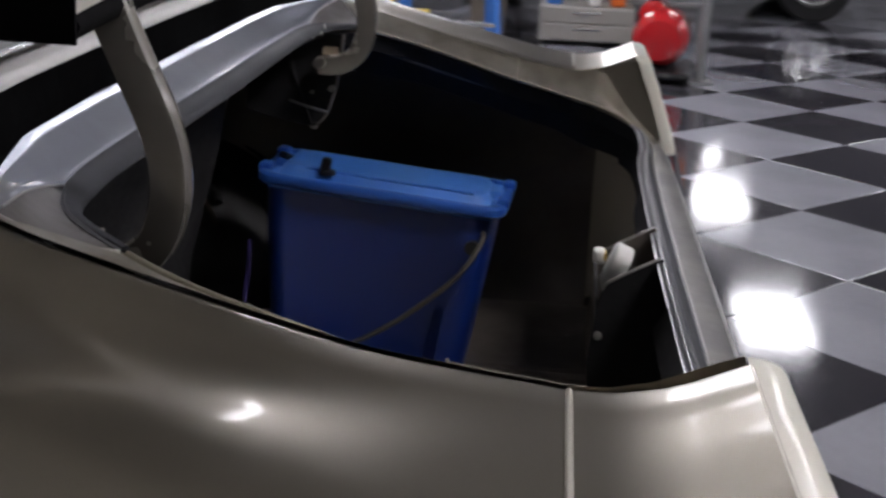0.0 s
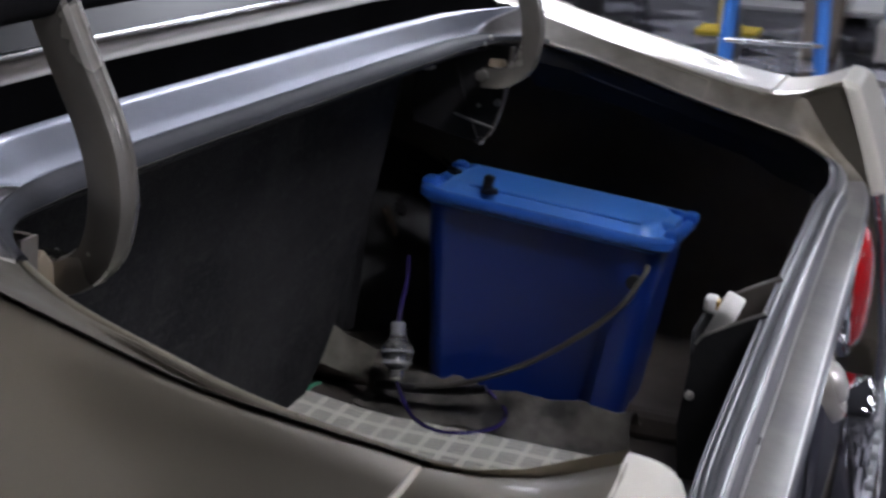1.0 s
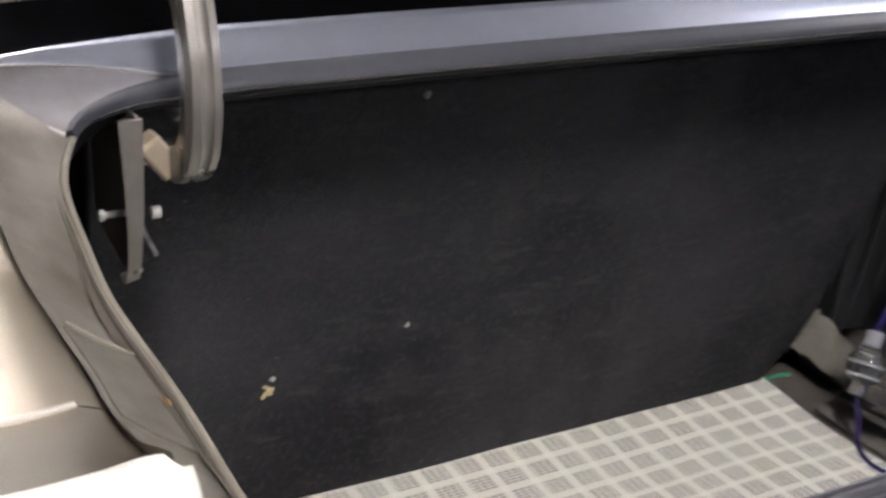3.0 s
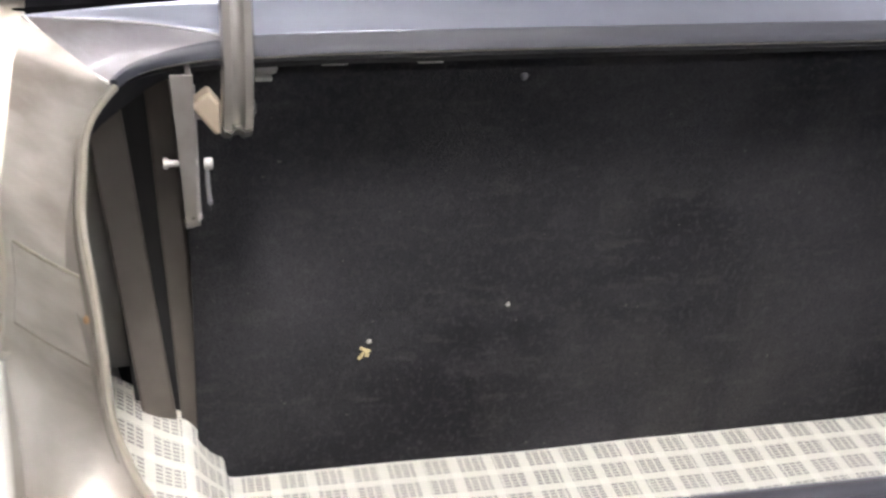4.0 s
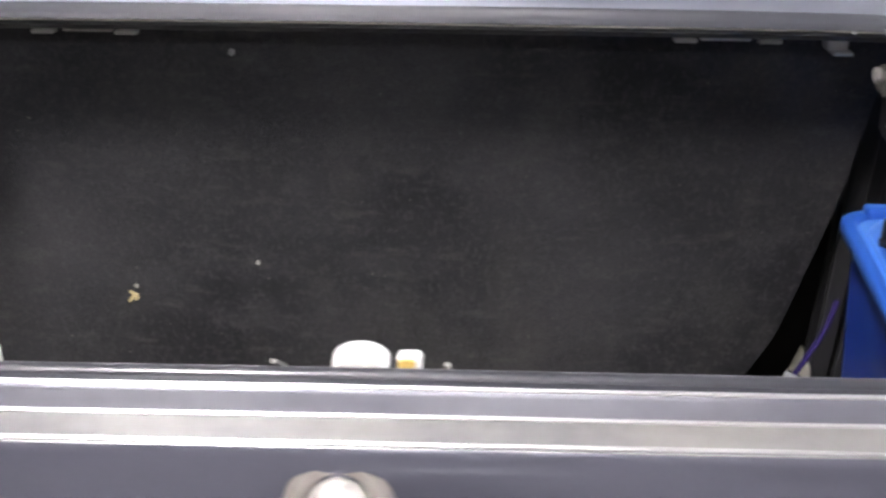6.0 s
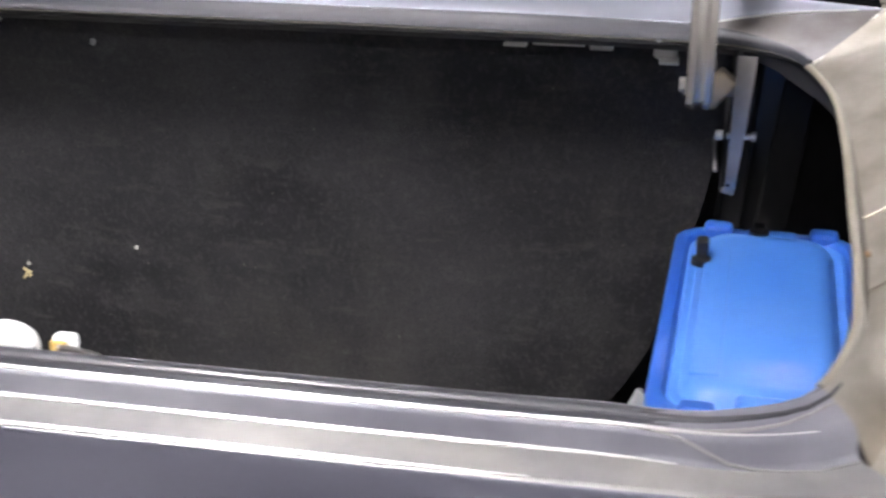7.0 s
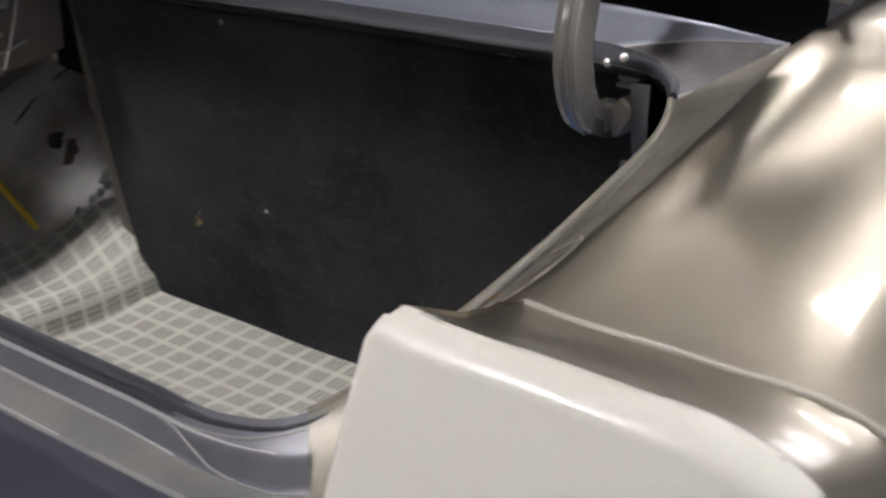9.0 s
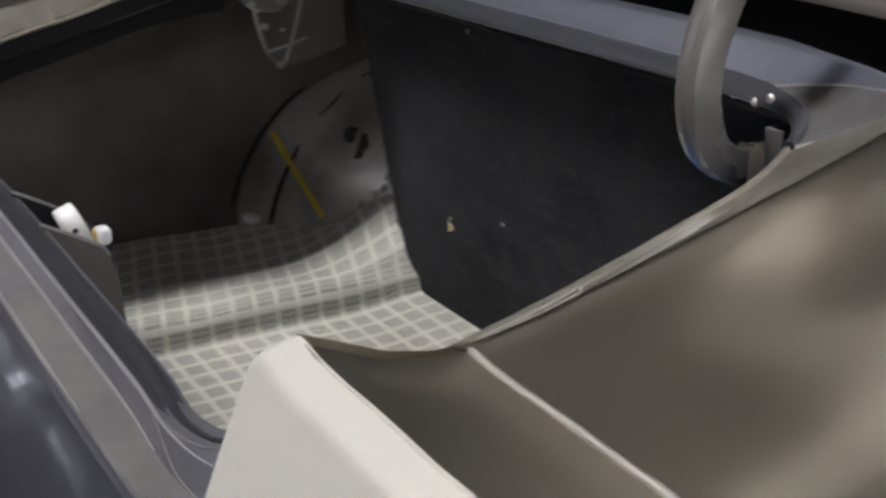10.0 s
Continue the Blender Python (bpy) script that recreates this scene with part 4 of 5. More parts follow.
def arm_mesh(x):
    """A boxed steel arm with a rolled groove down its back."""
    rows = []
    for i in range(len(ARM)):
        d = ARM[min(i + 1, len(ARM) - 1)] - ARM[max(i - 1, 0)]
        d /= np.linalg.norm(d)
        n = np.array((d[1], -d[0])) * -1
        row = []
        for u, v in ((-12.5, -12), (-12.5, 10), (-11, 14), (-5, 15), (-2, 12), (2, 12), (5, 15), (11, 14), (12.5, 10), (12.5, -12), (9, -14), (-9, -14)):
            p = ARM[i] + n * v / 1000
            row.append((x + u / 1000, p[0], p[1]))
        rows.append(row)
    return grid(rows, closed=True, caps=True)


for side in (-1, 1):
    arm = part("hinge_arm", arm_mesh(0.49 * side), ARMPAINT, car, "curved grey-beige hinge arm", True)
    part("bolt", rod((0.472 * side, 0.41, 0.95), (0.51 * side, 0.41, 0.95), 0.007, sides=6), STEEL, arm)
    # hinge bracket hanging from the front corner
    out = [(0.388, 0.985), (0.535, 0.985), (0.535, 0.862), (0.49, 0.852), (0.45, 0.844), (0.43, 0.842), (0.415, 0.85), (0.4, 0.89), (0.39, 0.945)]
    # the right bracket's plate and rib have their shade painted in, near-black
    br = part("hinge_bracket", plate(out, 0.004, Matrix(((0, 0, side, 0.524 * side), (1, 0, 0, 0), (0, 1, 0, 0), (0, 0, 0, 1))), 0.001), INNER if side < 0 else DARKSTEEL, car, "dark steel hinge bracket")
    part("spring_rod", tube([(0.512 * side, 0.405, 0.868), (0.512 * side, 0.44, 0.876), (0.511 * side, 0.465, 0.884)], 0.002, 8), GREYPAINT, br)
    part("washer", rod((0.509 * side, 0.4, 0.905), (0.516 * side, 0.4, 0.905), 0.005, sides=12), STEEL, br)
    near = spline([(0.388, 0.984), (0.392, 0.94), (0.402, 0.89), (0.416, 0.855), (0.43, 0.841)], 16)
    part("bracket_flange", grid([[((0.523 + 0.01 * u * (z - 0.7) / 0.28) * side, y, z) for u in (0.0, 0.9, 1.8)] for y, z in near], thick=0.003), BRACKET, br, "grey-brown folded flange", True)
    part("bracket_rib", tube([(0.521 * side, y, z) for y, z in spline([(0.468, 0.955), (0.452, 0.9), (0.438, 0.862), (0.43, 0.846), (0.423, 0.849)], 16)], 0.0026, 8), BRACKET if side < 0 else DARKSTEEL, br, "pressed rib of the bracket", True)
    part("tip", tube([(0.521 * side, 0.43, 0.844), (0.533 * side, 0.428, 0.842)], 0.005, 10), BRACKET, br)
    part("bolt", rod((0.521 * side, 0.432, 0.896), (0.548 * side, 0.43, 0.897), 0.003, sides=8), STEEL, br)
    part("washer", rod((0.545 * side, 0.43, 0.897), (0.549 * side, 0.43, 0.897), 0.005, sides=12), STEEL, br)
    part("hinge_block", block((0.02, 0.024, 0.034), (0.508 * side, 0.402, 0.95), (0, 38 * side, 0), 0.003), material("tan_metal", (0.42, 0.35, 0.26), 0.4, 0.3), car, "small tan hinge block")
    part("pivot_pin", rod((0.475 * side, 0.415, 0.947), (0.524 * side, 0.415, 0.947), 0.008, sides=12, bevel=0.002), STEEL, car)
    tb = part("torsion_mount", block((0.024, 0.02, 0.022), (0.456 * side, 0.5, 0.967), bevel=0.004), STEEL, car)
    part("tab", block((0.02, 0.025, 0.004), (0.46 * side, 0.492, 0.955), bevel=0.001), STEEL, tb)
    # clips under the front edge
    for x in (0.3, 0.39):
        clip = part("clip", block((0.016, 0.014, 0.014), (x * side, 0.52, 0.969), bevel=0.002), STEEL, car)
        part("clip_leaf", block((0.024, 0.014, 0.004), (x * side, 0.514, 0.961), bevel=0.001), STEEL, clip)
    part("clip_plate", block((0.055, 0.008, 0.02), (0.345 * side, 0.525, 0.969), bevel=0.002), SILVER, car)
part("torsion_bar", tube([(-0.44, 0.53, 0.972), (0.44, 0.53, 0.972)], 0.004, 8), STEEL, car)

# inside of the boot
part("boot_floor", block((1.72, 0.92, 0.02), (0, 0.31, 0.405), bevel=0.004), INNER, car, "bare grey boot floor")
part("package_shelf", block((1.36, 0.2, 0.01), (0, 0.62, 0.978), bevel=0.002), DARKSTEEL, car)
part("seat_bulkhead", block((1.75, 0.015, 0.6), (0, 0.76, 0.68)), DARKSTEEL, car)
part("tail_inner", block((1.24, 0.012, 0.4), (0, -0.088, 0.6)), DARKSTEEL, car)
# the right arch repeats the silver one with shade put into its colour
ARCH = {-1: SILVER, 1: ARCHSHADE}


def arch_mid(x):
    """The y of the wheel arch's middle at a distance from the car's centre line."""
    return float(np.interp(x, [0.575, 0.65, 0.73, 0.82, 0.88, 0.91], [1.2, 1.06, 0.957, 0.92, 0.865, 0.84]))


for side in (-1, 1):
    # skin of the quarter panel seen from inside
    rows = []
    for y in np.linspace(-0.02, 0.76, 24):
        hz = crest(y)[1]
        rows.append([(side * x, y, z) for x, z in ((0.645, hz - 0.06), (0.7, hz - 0.035), (0.8, hz - 0.04), (0.87, hz - 0.07), (0.905, 0.8), (0.905, 0.66), (0.89, 0.56), (0.86, 0.46), (0.84, 0.4))])
    part("inner_quarter", grid(rows, thick=0.004), INNER, car, "bare grey-brown inner quarter panel", True)
    # wheelhouse with its arched ribs
    rows = []
    for x in np.linspace(0.575, 0.91, 14):
        bulge = 0.02 * math.sin(math.pi * (x - 0.575) / 0.34)
        mid = arch_mid(x)
        rows.append([(side * x, mid - (0.41 + bulge + 0.01 * noise.noise((x * 18, a * 6, 4))) * math.cos(a), 0.4 + (0.36 + bulge) * math.sin(a)) for a in np.linspace(0, 1.5, 24)])
    wh = part("wheelhouse", grid(rows), ARCH[side], car, "silver-grey wheel arch bulge" if side < 0 else "wheel arch bulge in a shaded, blotchy tone", True)
    for x in (0.8, 0.865):
        part("rib", tube([(side * (x + 0.04 * a), arch_mid(x + 0.02 * a) - 0.43 * math.cos(a), 0.4 + 0.376 * math.sin(a)) for a in np.linspace(0, 1.4, 20)], 0.0045, 8), DARKSTEEL, wh, "dark folded seam")
    hx, ha = 0.731, 0.76
    hy, hz = arch_mid(hx) - 0.43 * math.cos(ha), 0.4 + 0.376 * math.sin(ha)
    hole = [(0.019 + 0.014 * noise.noise((k * 0.83, 3.3, 5.1)), 2 * math.pi * k / 18) for k in range(18)]
    part("hole", plate([(r * math.cos(a), 0.7 * r * math.sin(a)) for r, a in hole], 0.006, pose(side * hx, hy - 0.006, hz + 0.004, 62, 0, 10 * side)), BLACKPL, wh, "ragged dark hole")
    part("rust_patch", plate([(1.5 * r * math.cos(a + 1), 1.1 * r * math.sin(a + 1)) for r, a in hole], 0.004, pose(side * (hx - 0.016), hy + 0.003, hz - 0.014, 62, 0, 10 * side)), SMEAR, wh, "dark stained patch round the hole")
    if side < 0:
        for k in range(26):
            a, x = 0.35 + 0.03 * k, 0.652 + 0.018 * noise.noise((k * 0.7, 1, 2)) + 0.012 * (k % 3)
            bm = bmesh.new()
            bmesh.ops.create_icosphere(bm, subdivisions=2, radius=0.012 + 0.005 * noise.noise((k, 2, 0)))
            for v in bm.verts:
                v.co *= 0.75 + 0.5 * noise.noise(v.co * 90 + Vector((k, 0, 0)))
                v.co.z *= 0.45
            bm.transform(Matrix.Translation((side * x, arch_mid(x) - 0.43 * math.cos(a), 0.4 + 0.376 * math.sin(a))) @ pose(0, 0, 0, 60, 0, 0))
            part("sealer_lump", bm, SEALER, wh, "", True)
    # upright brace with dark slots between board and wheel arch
    # left braces keep their brown; the right ones hold shade in the colour
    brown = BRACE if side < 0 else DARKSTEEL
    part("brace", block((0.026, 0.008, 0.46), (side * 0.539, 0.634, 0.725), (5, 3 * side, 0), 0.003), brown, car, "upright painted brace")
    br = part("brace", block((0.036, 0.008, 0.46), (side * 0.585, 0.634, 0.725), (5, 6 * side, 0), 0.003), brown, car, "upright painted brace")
    # a black sheet paints the darkness of the gap behind the braces
    part("gap", block((0.08, 0.004, 0.46), (side * 0.563, 0.646, 0.73), (5, 4 * side, 0)), BLACKPL, br, "black sheet for the shade behind the braces")
    # the right panel is darkened too, as shade put into its colour
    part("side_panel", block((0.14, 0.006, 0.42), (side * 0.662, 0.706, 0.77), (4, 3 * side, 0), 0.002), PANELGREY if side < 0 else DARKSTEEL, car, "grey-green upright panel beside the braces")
    if side < 0:
        part("panel_hole", plate([(0.009 * math.cos(a), 0.0055 * math.sin(a)) for a in np.linspace(0, 2 * math.pi, 18)[:-1]], 0.003, pose(-0.652, 0.7, 0.687, 86, 0, 0)), BLACKPL, car, "small dark hole in the panel")
    part("side_step", block((0.34, 0.84, 0.05), (side * 0.7, 0.3, 0.44), bevel=0.012), INNER, car, "raised side of the boot floor")

# latch bracket inside the lip
LX = 0.0
latch = part("latch_bracket", plate([(-0.056, -0.15), (0.056, -0.15), (0.056, -0.03), (0.04, -0.012), (-0.04, -0.012), (-0.056, -0.03)], 0.003, pose(LX, 0.008, 0.824, 84, 0, 0)), DARKSTEEL, car, "dark sheet-steel latch support")
CHEEK = [(-0.062, 0.847), (-0.038, 0.834), (-0.014, 0.82), (-0.006, 0.815), (-0.001, 0.806), (0.003, 0.79), (0.01, 0.72), (0.004, 0.665), (-0.084, 0.665), (-0.084, 0.83)]
for s in (-1, 1):
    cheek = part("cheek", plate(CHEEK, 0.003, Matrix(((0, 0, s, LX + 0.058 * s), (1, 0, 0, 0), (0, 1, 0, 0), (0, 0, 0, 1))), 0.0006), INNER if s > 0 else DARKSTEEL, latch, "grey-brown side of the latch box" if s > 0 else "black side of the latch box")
    part("rolled_edge", tube([(LX + 0.0595 * s, y, z + 0.001) for y, z in CHEEK[:5]], 0.0016, 8), STEEL, cheek, "thin bright top edge", True)
part("screw", lathe([(0.005, 0), (0.005, 0.002), (0.002, 0.004)], pose(LX - 0.062, 0.0, 0.755, 0, -90, 0), 10), STEEL, latch)
dome = [(0.021 * math.cos(a), 0.017 * math.sin(a)) for a in np.linspace(0, math.pi, 15)] + [(-0.017, -0.034), (0.017, -0.034)]
BODY = pose(LX - 0.003, -0.012, 0.83, 112, 0, 0)
body = part("latch_body", plate(dome, 0.02, BODY, 0.0018), WHITEPL, latch, "white rounded latch body", True)
for k in range(3):
    slot = block((0.004, 0.0065, 0.007), (0.019 - 0.0012 * k, -0.003 - 0.0105 * k, 0.012), bevel=0.001, steps=1)
    slot.transform(BODY)
    part("slot", slot, BLACKPL, body, "dark slot")
tab_o = part("latch_tab", block((0.018, 0.014, 0.018), (LX + 0.031, 0.001, 0.8185), bevel=0.004), WHITEPL, latch, "small white catch", True)
part("tape", block((0.013, 0.004, 0.01), (LX + 0.029, -0.006, 0.8195), bevel=0.0015), AMBER, tab_o, "amber-stained strip")

for side in (-1, 1):
    wheel_parts(car, (0.78 * side, 1.25, 0.34), 0.34, 0.2, (side, 0, 0))
part("underbody", block((1.6, 1.6, 0.06), (0, 0.75, 0.36), bevel=0.02), DARKSTEEL, car)

# the left fin's end is moved in and up a little, unlike the right
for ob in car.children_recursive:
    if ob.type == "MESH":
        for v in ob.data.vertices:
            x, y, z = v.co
            shift = smoothstep(-0.52, -0.63, x) * smoothstep(0.2, 0.05, y) * smoothstep(0.7, 0.9, z)
            v.co = (x + 0.012 * shift, y, z + 0.007 * shift)

# ================= things in the boot =================
# black carpeted board against the seat back
board_bm = bmesh.new()
NXB, NZB = 44, 24
verts = [[None] * (NZB + 1) for _ in range(NXB + 1)]
for i in range(NXB + 1):
    for k in range(NZB + 1):
        z = 0.44 + 0.52 * k / NZB
        right = float(np.interp(z, [0.44, 0.47, 0.51, 0.575, 0.69, 0.78, 0.96], [0.375, 0.387, 0.425, 0.458, 0.488, 0.508, 0.535]))
        x = -0.525 + (right + 0.525) * i / NXB
        y = 0.66 - 0.185 * (z - 0.42) + 0.004 * noise.noise((x * 5, z * 5, 1))
        verts[i][k] = board_bm.verts.new((x, y, z))
for i in range(NXB):
    for k in range(NZB):
        board_bm.faces.new((verts[i][k], verts[i + 1][k], verts[i + 1][k + 1], verts[i][k + 1]))
bmesh.ops.recalc_face_normals(board_bm, faces=board_bm.faces)
bmesh.ops.solidify(board_bm, geom=board_bm.faces[:], thickness=0.012)
tagged(part("divider_board", board_bm, CARPET, smooth=True), "black felt-covered board leaning behind the boot floor", "board")

# plaid mat over the floor and the side step
mat_bm = bmesh.new()
uvl = mat_bm.loops.layers.uv.new("UVMap")
MAT = spline([(0.392, 0.438), (0.2, 0.435), (-0.2, 0.43), (-0.44, 0.43), (-0.47, 0.43), (-0.486, 0.431), (-0.4935, 0.436), (-0.4955, 0.446), (-0.497, 0.46), (-0.501, 0.47), (-0.509, 0.477), (-0.524, 0.48), (-0.56, 0.48), (-0.62, 0.483), (-0.7, 0.49), (-0.76, 0.495), (-0.82, 0.5)], 150)
lens = np.r_[0, np.cumsum(np.linalg.norm(np.diff(MAT, axis=0), axis=1))]
NY = 48
cells = []
for i, (x, z) in enumerate(MAT):
    col = []
    end = float(np.interp(x, [-0.82, -0.71, -0.655, -0.63, -0.535, -0.5], [0.48, 0.574, 0.665, 0.69, 0.668, 0.656]))
    for j in range(NY + 1):
        y = -0.1 + (end + 0.1) * j / NY
        wob = 0.003 * noise.noise((x * 6, y * 6, 3)) + (0.005 * noise.noise((x * 14, y * 9, 5)) if x < -0.5 else 0)
        curl = (0.05 + 0.035 * smoothstep(-0.53, -0.64, x)) * smoothstep(0.46, 0.7, y) ** 1.3 * smoothstep(-0.505, -0.54, x) * (1 - 0.55 * smoothstep(-0.66, -0.72, x))
        curl += 0.014 * smoothstep(0.5, 0.656, y) * smoothstep(-0.52, -0.48, x)
        col.append((mat_bm.verts.new((x, y, z + 0.006 + wob + curl)), lens[i], y + 0.27 * min(0, x + 0.5)))
    cells.append(col)
for a, b in zip(cells, cells[1:]):
    for j in range(NY):
        f = mat_bm.faces.new((a[j][0], b[j][0], b[j + 1][0], a[j + 1][0]))
        for loop, c in zip(f.loops, (a[j], b[j], b[j + 1], a[j + 1])):
            loop[uvl].uv = (c[1], c[2])
tagged(part("boot_mat", mat_bm, PLAID, smooth=True), "off-white plaid cloth mat draped over the boot floor and step", "mat")


# blue plastic tub with a clipped lid
def blue_tub(place, turn):
    e = empty("storage_tub", (0, 0, 0), "blue plastic tub with a fitted lid and black clips", "tub")
    L, W, H = 0.378, 0.175, 0.312
    def shell(w, l, sunk):
        """The tub's outline: rounded corner pillars beside a long face that sinks in towards the foot."""
        ring = rounded(w, l, 0.028)
        k = next(n for n, q in enumerate(ring) if q[0] < -w / 2 + 0.001 and q[1] > 0) + 1
        return ring[:k] + [(-w / 2, l / 2 - 0.034), (-w / 2 + sunk, l / 2 - 0.038 - 1.9 * sunk), (-w / 2 + sunk, -l / 2 + 0.05 + 0.7 * sunk), (-w / 2, -l / 2 + 0.046)] + ring[k:]

    rows = []
    for s, z, sunk in ((0.84, 0.0, 0.026), (0.855, 0.006, 0.026), (0.862, 0.014, 0.026), (0.93, 0.16, 0.017), (0.97, 0.24, 0.006), (0.985, H - 0.024, 0.003), (1.0, H - 0.014, 0.003)):
        rows.append([(x, y, z) for x, y in shell(W * s - 0.012, L * s - 0.012, sunk)])
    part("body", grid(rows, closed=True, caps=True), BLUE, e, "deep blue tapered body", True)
    rim = []
    for o, z in ((-0.014, H - 0.019), (0.002, H - 0.018), (0.006, H - 0.014), (0.006, H - 0.003), (0.003, H), (-0.006, H), (-0.01, H - 0.006)):
        rim.append([(x, y, z) for x, y in rounded(W + o * 2, L + o * 2, 0.032)])
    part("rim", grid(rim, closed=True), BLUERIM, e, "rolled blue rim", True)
    lid_r = []
    for o, z in ((-0.006, H - 0.012), (-0.012, H - 0.004), (-0.02, H - 0.006), (-0.026, H + 0.004), (-0.03, H + 0.009), (-0.04, H + 0.01)):
        lid_r.append([(x, y, z) for x, y in rounded(W + o * 2, L + o * 2, 0.026)])
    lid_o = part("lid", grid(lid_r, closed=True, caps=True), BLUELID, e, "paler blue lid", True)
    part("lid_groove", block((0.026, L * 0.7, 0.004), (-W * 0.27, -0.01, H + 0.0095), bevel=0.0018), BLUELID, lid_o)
    for x, y, h in ((-W * 0.36, L * 0.24, 0.03), (-W * 0.05, L * 0.455, 0.014)):
        c = part("clip", block((0.012, 0.014, h), (x, y, H + 0.002 + h / 2), (8, 0, 0), 0.003), BLACKPL, e, "black upright clip")
        part("clip_foot", rod((x, y - 0.006, H + 0.006), (x, y - 0.006, H + 0.012), 0.01, sides=12), BLACKPL, c)
    for s in (-1, 1):
        part("lid_tab", block((0.05, 0.02, 0.014), (0.005, s * (L / 2 - 0.018), H + 0.001), bevel=0.004), BLUELID, lid_o)
        for x in (-0.05, 0.058):
            part("rim_lug", block((0.03, 0.02, 0.018), (x, s * (L / 2 - 0.002), H - 0.001), bevel=0.005), BLUERIM, e)
    part("rim_line", tube([(-W / 2 + 0.002, y, H - 0.0205) for y in (-L * 0.46, 0, L * 0.46)], 0.0014, 6), BLUELID, e)
    part("cable_hole", rod((-W / 2 * 0.955 - 0.004, -L * 0.4, H * 0.78), (-W / 2 * 0.955 + 0.01, -L * 0.4, H * 0.78), 0.011, sides=14), BLACKPL, e)
    e.matrix_basis = pose(*place, 4.5, 0, turn)
    return e


blue_tub((0.566, 0.338, 0.449), -3)

# grey hose from the tub, with the clear filter and the purple line
hose = spline([(0.487, 0.158, 0.703), (0.462, 0.155, 0.7), (0.448, 0.17, 0.67), (0.435, 0.25, 0.59), (0.43, 0.35, 0.525), (0.435, 0.43, 0.49), (0.43, 0.48, 0.48)], 40)
tagged(part("grey_hose", tube(hose, 0.0042, 10), WIREGREY, None, "", True), "grey braided hose hanging from the blue tub", "hose")
filt = empty("inline_filter", (0.44, 0.51, 0.47), "clear inline filter on a purple tube beside the tub", "filter")
fa, fb = Vector((0.424, 0.508, 0.486)), Vector((0.46, 0.522, 0.566))
fd = (fb - fa)
axis = Matrix.Translation(fa) @ fd.to_track_quat("Z", "Y").to_matrix().to_4x4()
bulb = [(0.009, 0.16), (0.013, 0.2), (0.019, 0.26), (0.0225, 0.3), (0.0225, 0.33), (0.021, 0.35), (0.0225, 0.38), (0.0245, 0.46), (0.024, 0.54), (0.022, 0.6), (0.018, 0.66), (0.013, 0.71), (0.012, 0.8)]
part("cartridge", lathe([(r, h * fd.length) for r, h in bulb], axis, 24), CLEAR, filt, "clear bulging cartridge", True)
part("core", rod(fa + fd * 0.24, fa + fd * 0.68, 0.01, sides=14, bevel=0.002), BRIGHT, filt, "silvery filter core")
for k, r in ((0.315, 0.0232), (0.5, 0.025)):
    part("band", lathe([(r, -0.0016), (r + 0.001, 0.0), (r, 0.0016)], Matrix.Translation(fa + fd * k) @ fd.to_track_quat("Z", "Y").to_matrix().to_4x4(), 20), CLEARLENS, filt, "", True)
part("collar", rod(fa + fd * 0.76, fa + fd * 1.0, 0.0115, sides=14, bevel=0.002), CLEARLENS, filt, "silvery ribbed end collar")
part("collar", rod(fa + fd * 0.02, fa + fd * 0.22, 0.011, sides=14, bevel=0.002), BRIGHT, filt)
part("purple_tube", tube(spline([tuple(fb), (0.474, 0.524, 0.59), (0.49, 0.522, 0.625), (0.5, 0.524, 0.66)], 20), 0.0036, 10), PURPLE, filt, "purple tube", True)
part("purple_tube", tube(spline([tuple(fa), (0.427, 0.5, 0.462), (0.388, 0.46, 0.447), (0.372, 0.413, 0.444), (0.381, 0.381, 0.445), (0.431, 0.342, 0.447), (0.48, 0.355, 0.452), (0.489, 0.386, 0.47)], 50), 0.0034, 10), PURPLE, filt, "purple tube", True)
part("black_tube", tube(spline([(0.453, 0.552, 0.462), (0.446, 0.484, 0.47), (0.446, 0.421, 0.478), (0.455, 0.376, 0.486)], 20), 0.007, 10), BLACKPL, filt, "black tube", True)
liner = empty("loose_liner", (0.5, 0.4, 0.43), "crumpled grey liner along the raised boot floor", "liner")


def crumpled(name, x0, x1, y0, y1, height, ridge_x, label):
    rows = []
    for x in np.linspace(x0, x1, 22):
        row = []
        for y in np.linspace(y0, y1, 64):
            ridge = 0.026 * math.exp(-((x - ridge_x - 0.02 * noise.noise((y * 7, 0, 2))) / 0.016) ** 2)
            fold = 0.011 * noise.noise((x * 22, y * 15, 7)) + 0.005 * noise.noise((x * 60, y * 40, 3))
            row.append((x + 0.02 * noise.noise((x * 20, y * 8, 0)), y + 0.012 * noise.noise((x * 30, 3, y * 5)), height + 0.022 * smoothstep(x0, x0 + 0.05, x) + ridge + fold))
        rows.append(row)
    part(name, grid(rows, thick=0.002), LINER, liner, label, True)


crumpled("sheet", 0.436, 0.54, 0.16, 0.58, 0.424, 0.497, "")
flap = []
for u in np.linspace(0, 1, 16):
    foot, head = (0.497, 0.585 + 0.126 * u, 0.448 + 0.014 * u), (0.512, 0.578 + 0.106 * u, 0.492 + 0.037 * u)
    flap.append([(foot[0] + (head[0] - foot[0]) * v + 0.006 * noise.noise((u * 4, v * 3, 6)), foot[1] + (head[1] - foot[1]) * v, foot[2] + (head[2] - foot[2]) * v + 0.004 * noise.noise((u * 5, v, 1))) for v in np.linspace(0, 1, 8)])
part("folded_flap", grid(flap, thick=0.003), FLAP, liner, "pale grey-green folded flap", True)
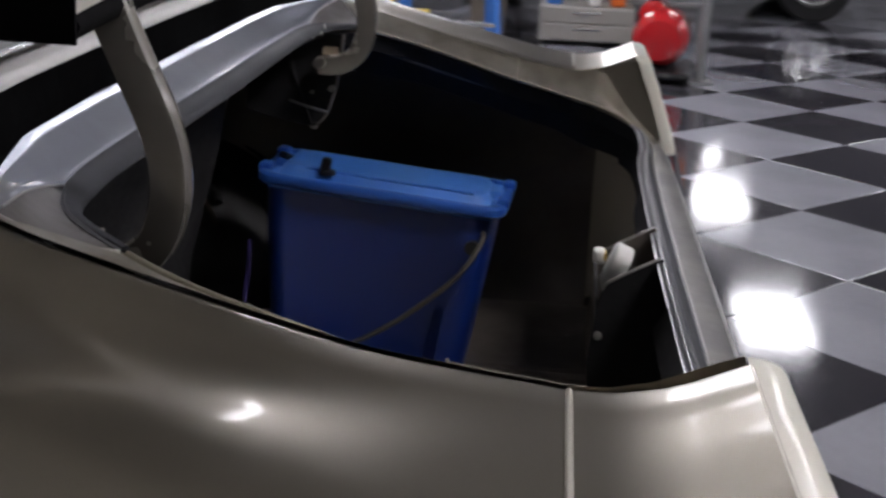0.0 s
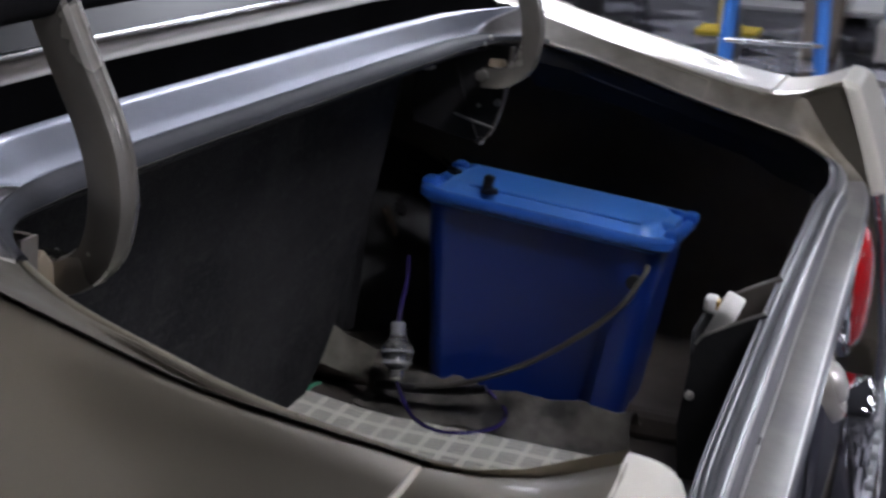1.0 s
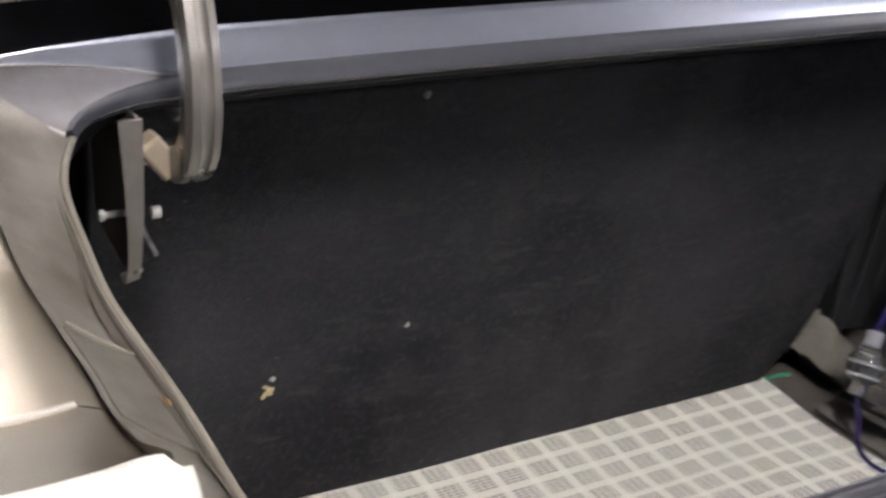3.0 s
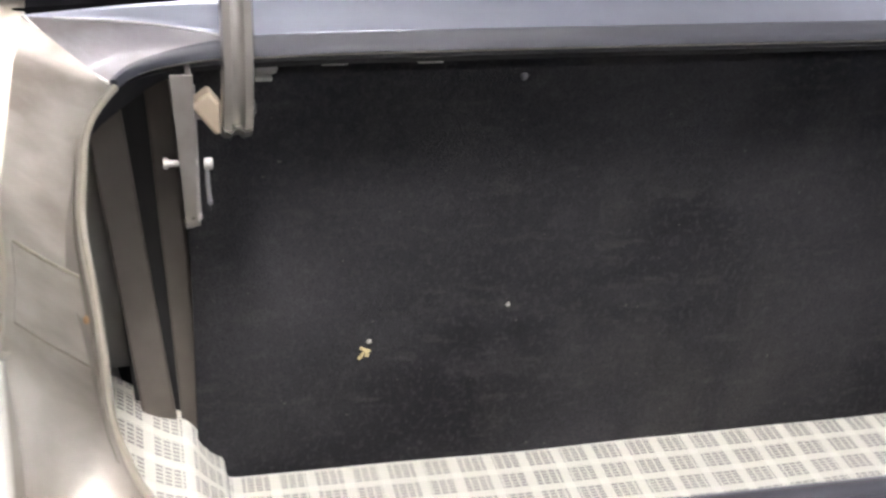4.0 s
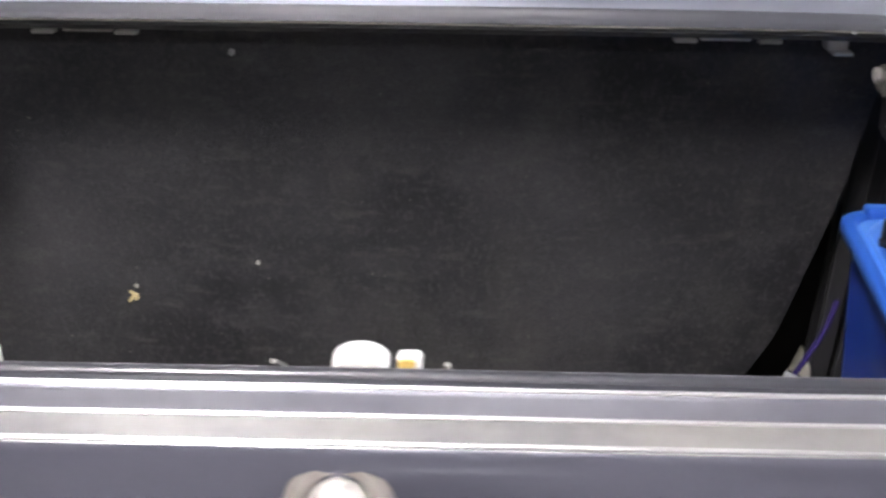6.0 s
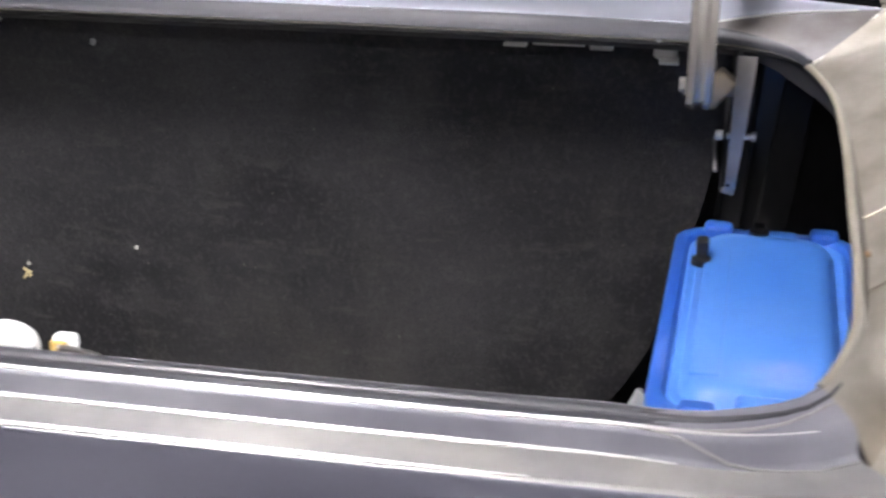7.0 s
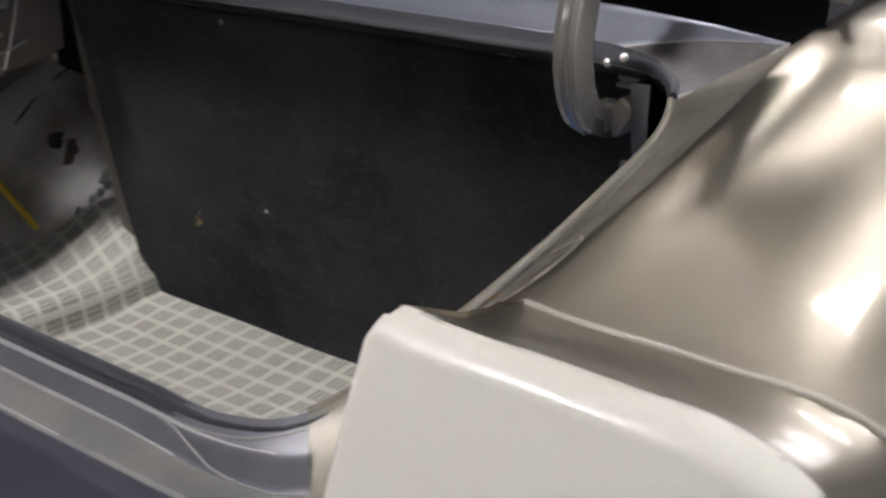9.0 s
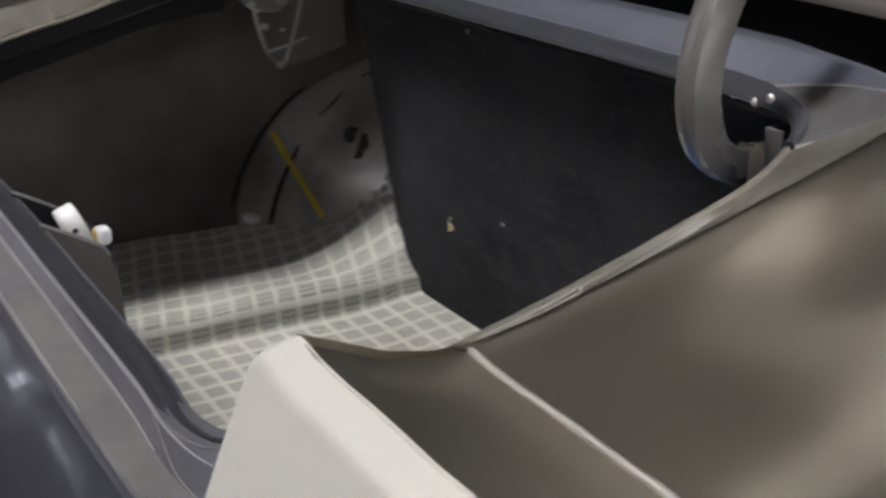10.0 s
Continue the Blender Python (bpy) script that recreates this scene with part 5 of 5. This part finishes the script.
tagged(part("wire_scrap", tube(spline([(0.408, 0.652, 0.447), (0.425, 0.65, 0.451), (0.446, 0.646, 0.449)], 10), 0.0026, 6), material("green_wire", (0.05, 0.35, 0.2), 0.4), None, "", True), "short green wire end on the mat", "wire")
tagged(part("paint_stick", tube([(-0.706, 0.566, 0.532), (-0.755, 0.553, 0.582), (-0.81, 0.543, 0.627), (-0.858, 0.543, 0.653)], 0.0055, 6, 0.5), YELLOW), "yellow wooden strip leaning on the wheel arch", "stick")
tagged(part("white_tab", block((0.03, 0.02, 0.015), (-0.815, 0.478, 0.513), (0, 0, 15), 0.004), WHITEPL), "small white plastic tab on the mat", "tab")
# crumbs stuck to the board


def on_board(x, z):
    return (x, 0.66 - 0.185 * (z - 0.42) - 0.0135, z)


LINTPALE = material("pale_lint", (0.42, 0.4, 0.36), 0.9)


def crumb(x, z, r, mat, label):
    bm = bmesh.new()
    bmesh.ops.create_icosphere(bm, subdivisions=2, radius=r)
    for v in bm.verts:
        v.co *= 0.6 + 0.8 * abs(noise.noise(v.co * 300 + Vector((x * 50, z * 40, 0))))
        v.co.y *= 0.5
    bm.transform(Matrix.Translation(on_board(x, z)))
    tagged(part("debris", bm, mat, None, "", True), label, "debris")


straw = None
for k in range(7):
    x, z = -0.343 + 0.0035 * math.sin(k * 2.4), 0.612 + 0.0045 * math.cos(k * 1.7)
    sliver = block((0.011 - 0.0009 * k, 0.002, 0.0035), on_board(x, z), (10 * k, 25 + 51 * k, 0), 0.0008, 1)
    straw = join(straw, sliver) if straw else sliver
tagged(part("debris", straw, material("straw_scrap", (0.55, 0.45, 0.24), 0.8)), "straw-coloured scrap stuck to the black board", "debris")
crumb(-0.338, 0.627, 0.0035, LINTPALE, "tiny pale scrap stuck to the black board")
crumb(-0.184, 0.663, 0.0035, LINTPALE, "tiny pale scrap stuck to the black board")
crumb(-0.195, 0.933, 0.005, GREYPAINT, "grey fixing on the black board")

# ================= floor =================
S = 0.61
OX, OY = 3.031, -0.49


def tile_mesh(name, mat):
    bm = block((S - 0.003, S - 0.003, 0.02), (0, 0, -0.01), bevel=0.0015, steps=1)
    me = bpy.data.meshes.new(name)
    bm.to_mesh(me)
    bm.free()
    me.materials.append(mat)
    return me


floor = tagged(part("floor", block((X1 - X0 + 0.4, Y1 - Y0 + 0.4, 0.1), ((X0 + X1) / 2, (Y0 + Y1) / 2, -0.0605)), DARKSTEEL), "garage floor of dark and pale grey chequered tiles", "floor", kind="structure")
MESH = (tile_mesh("tile_light", TILE_L), tile_mesh("tile_dark", TILE_D))
far = ([], [])
inv = math.sqrt(0.5)
for i in range(-40, 41):
    for j in range(-40, 41):
        u, v = (i + 0.5) * S, (j + 0.5) * S
        x, y = OX + (u - v) * inv, OY + (u + v) * inv
        if not (X0 - 0.1 < x < X1 + 0.1 and Y0 - 0.1 < y < Y1 + 0.1):
            continue
        odd = (i + j) % 2
        if 0.6 < x < 9 and -3.4 < y < 3.2:
            ob = new("tile", MESH[odd])
            ob.parent = floor
            ob.matrix_basis = pose(x, y, 0, 0, 0, 45)
        else:
            far[odd].append((x, y))
for odd, mat in ((0, TILE_L), (1, TILE_D)):
    vs, fs = [], []
    h = (S - 0.003) / 2 * math.sqrt(2)
    for x, y in far[odd]:
        n = len(vs)
        vs += [(x + h, y, 0), (x, y + h, 0), (x - h, y, 0), (x, y - h, 0), (x + h, y, -0.02), (x, y + h, -0.02), (x - h, y, -0.02), (x, y - h, -0.02)]
        fs += [(n, n + 1, n + 2, n + 3), (n, n + 4, n + 5, n + 1), (n + 1, n + 5, n + 6, n + 2), (n + 2, n + 6, n + 7, n + 3), (n + 3, n + 7, n + 4, n)]
    me = bpy.data.meshes.new("far_tiles")
    me.from_pydata(vs, [], fs)
    me.materials.append(mat)
    ob = new("far_tiles", me)
    ob.parent = floor
    tagged(ob, kind="stuff")
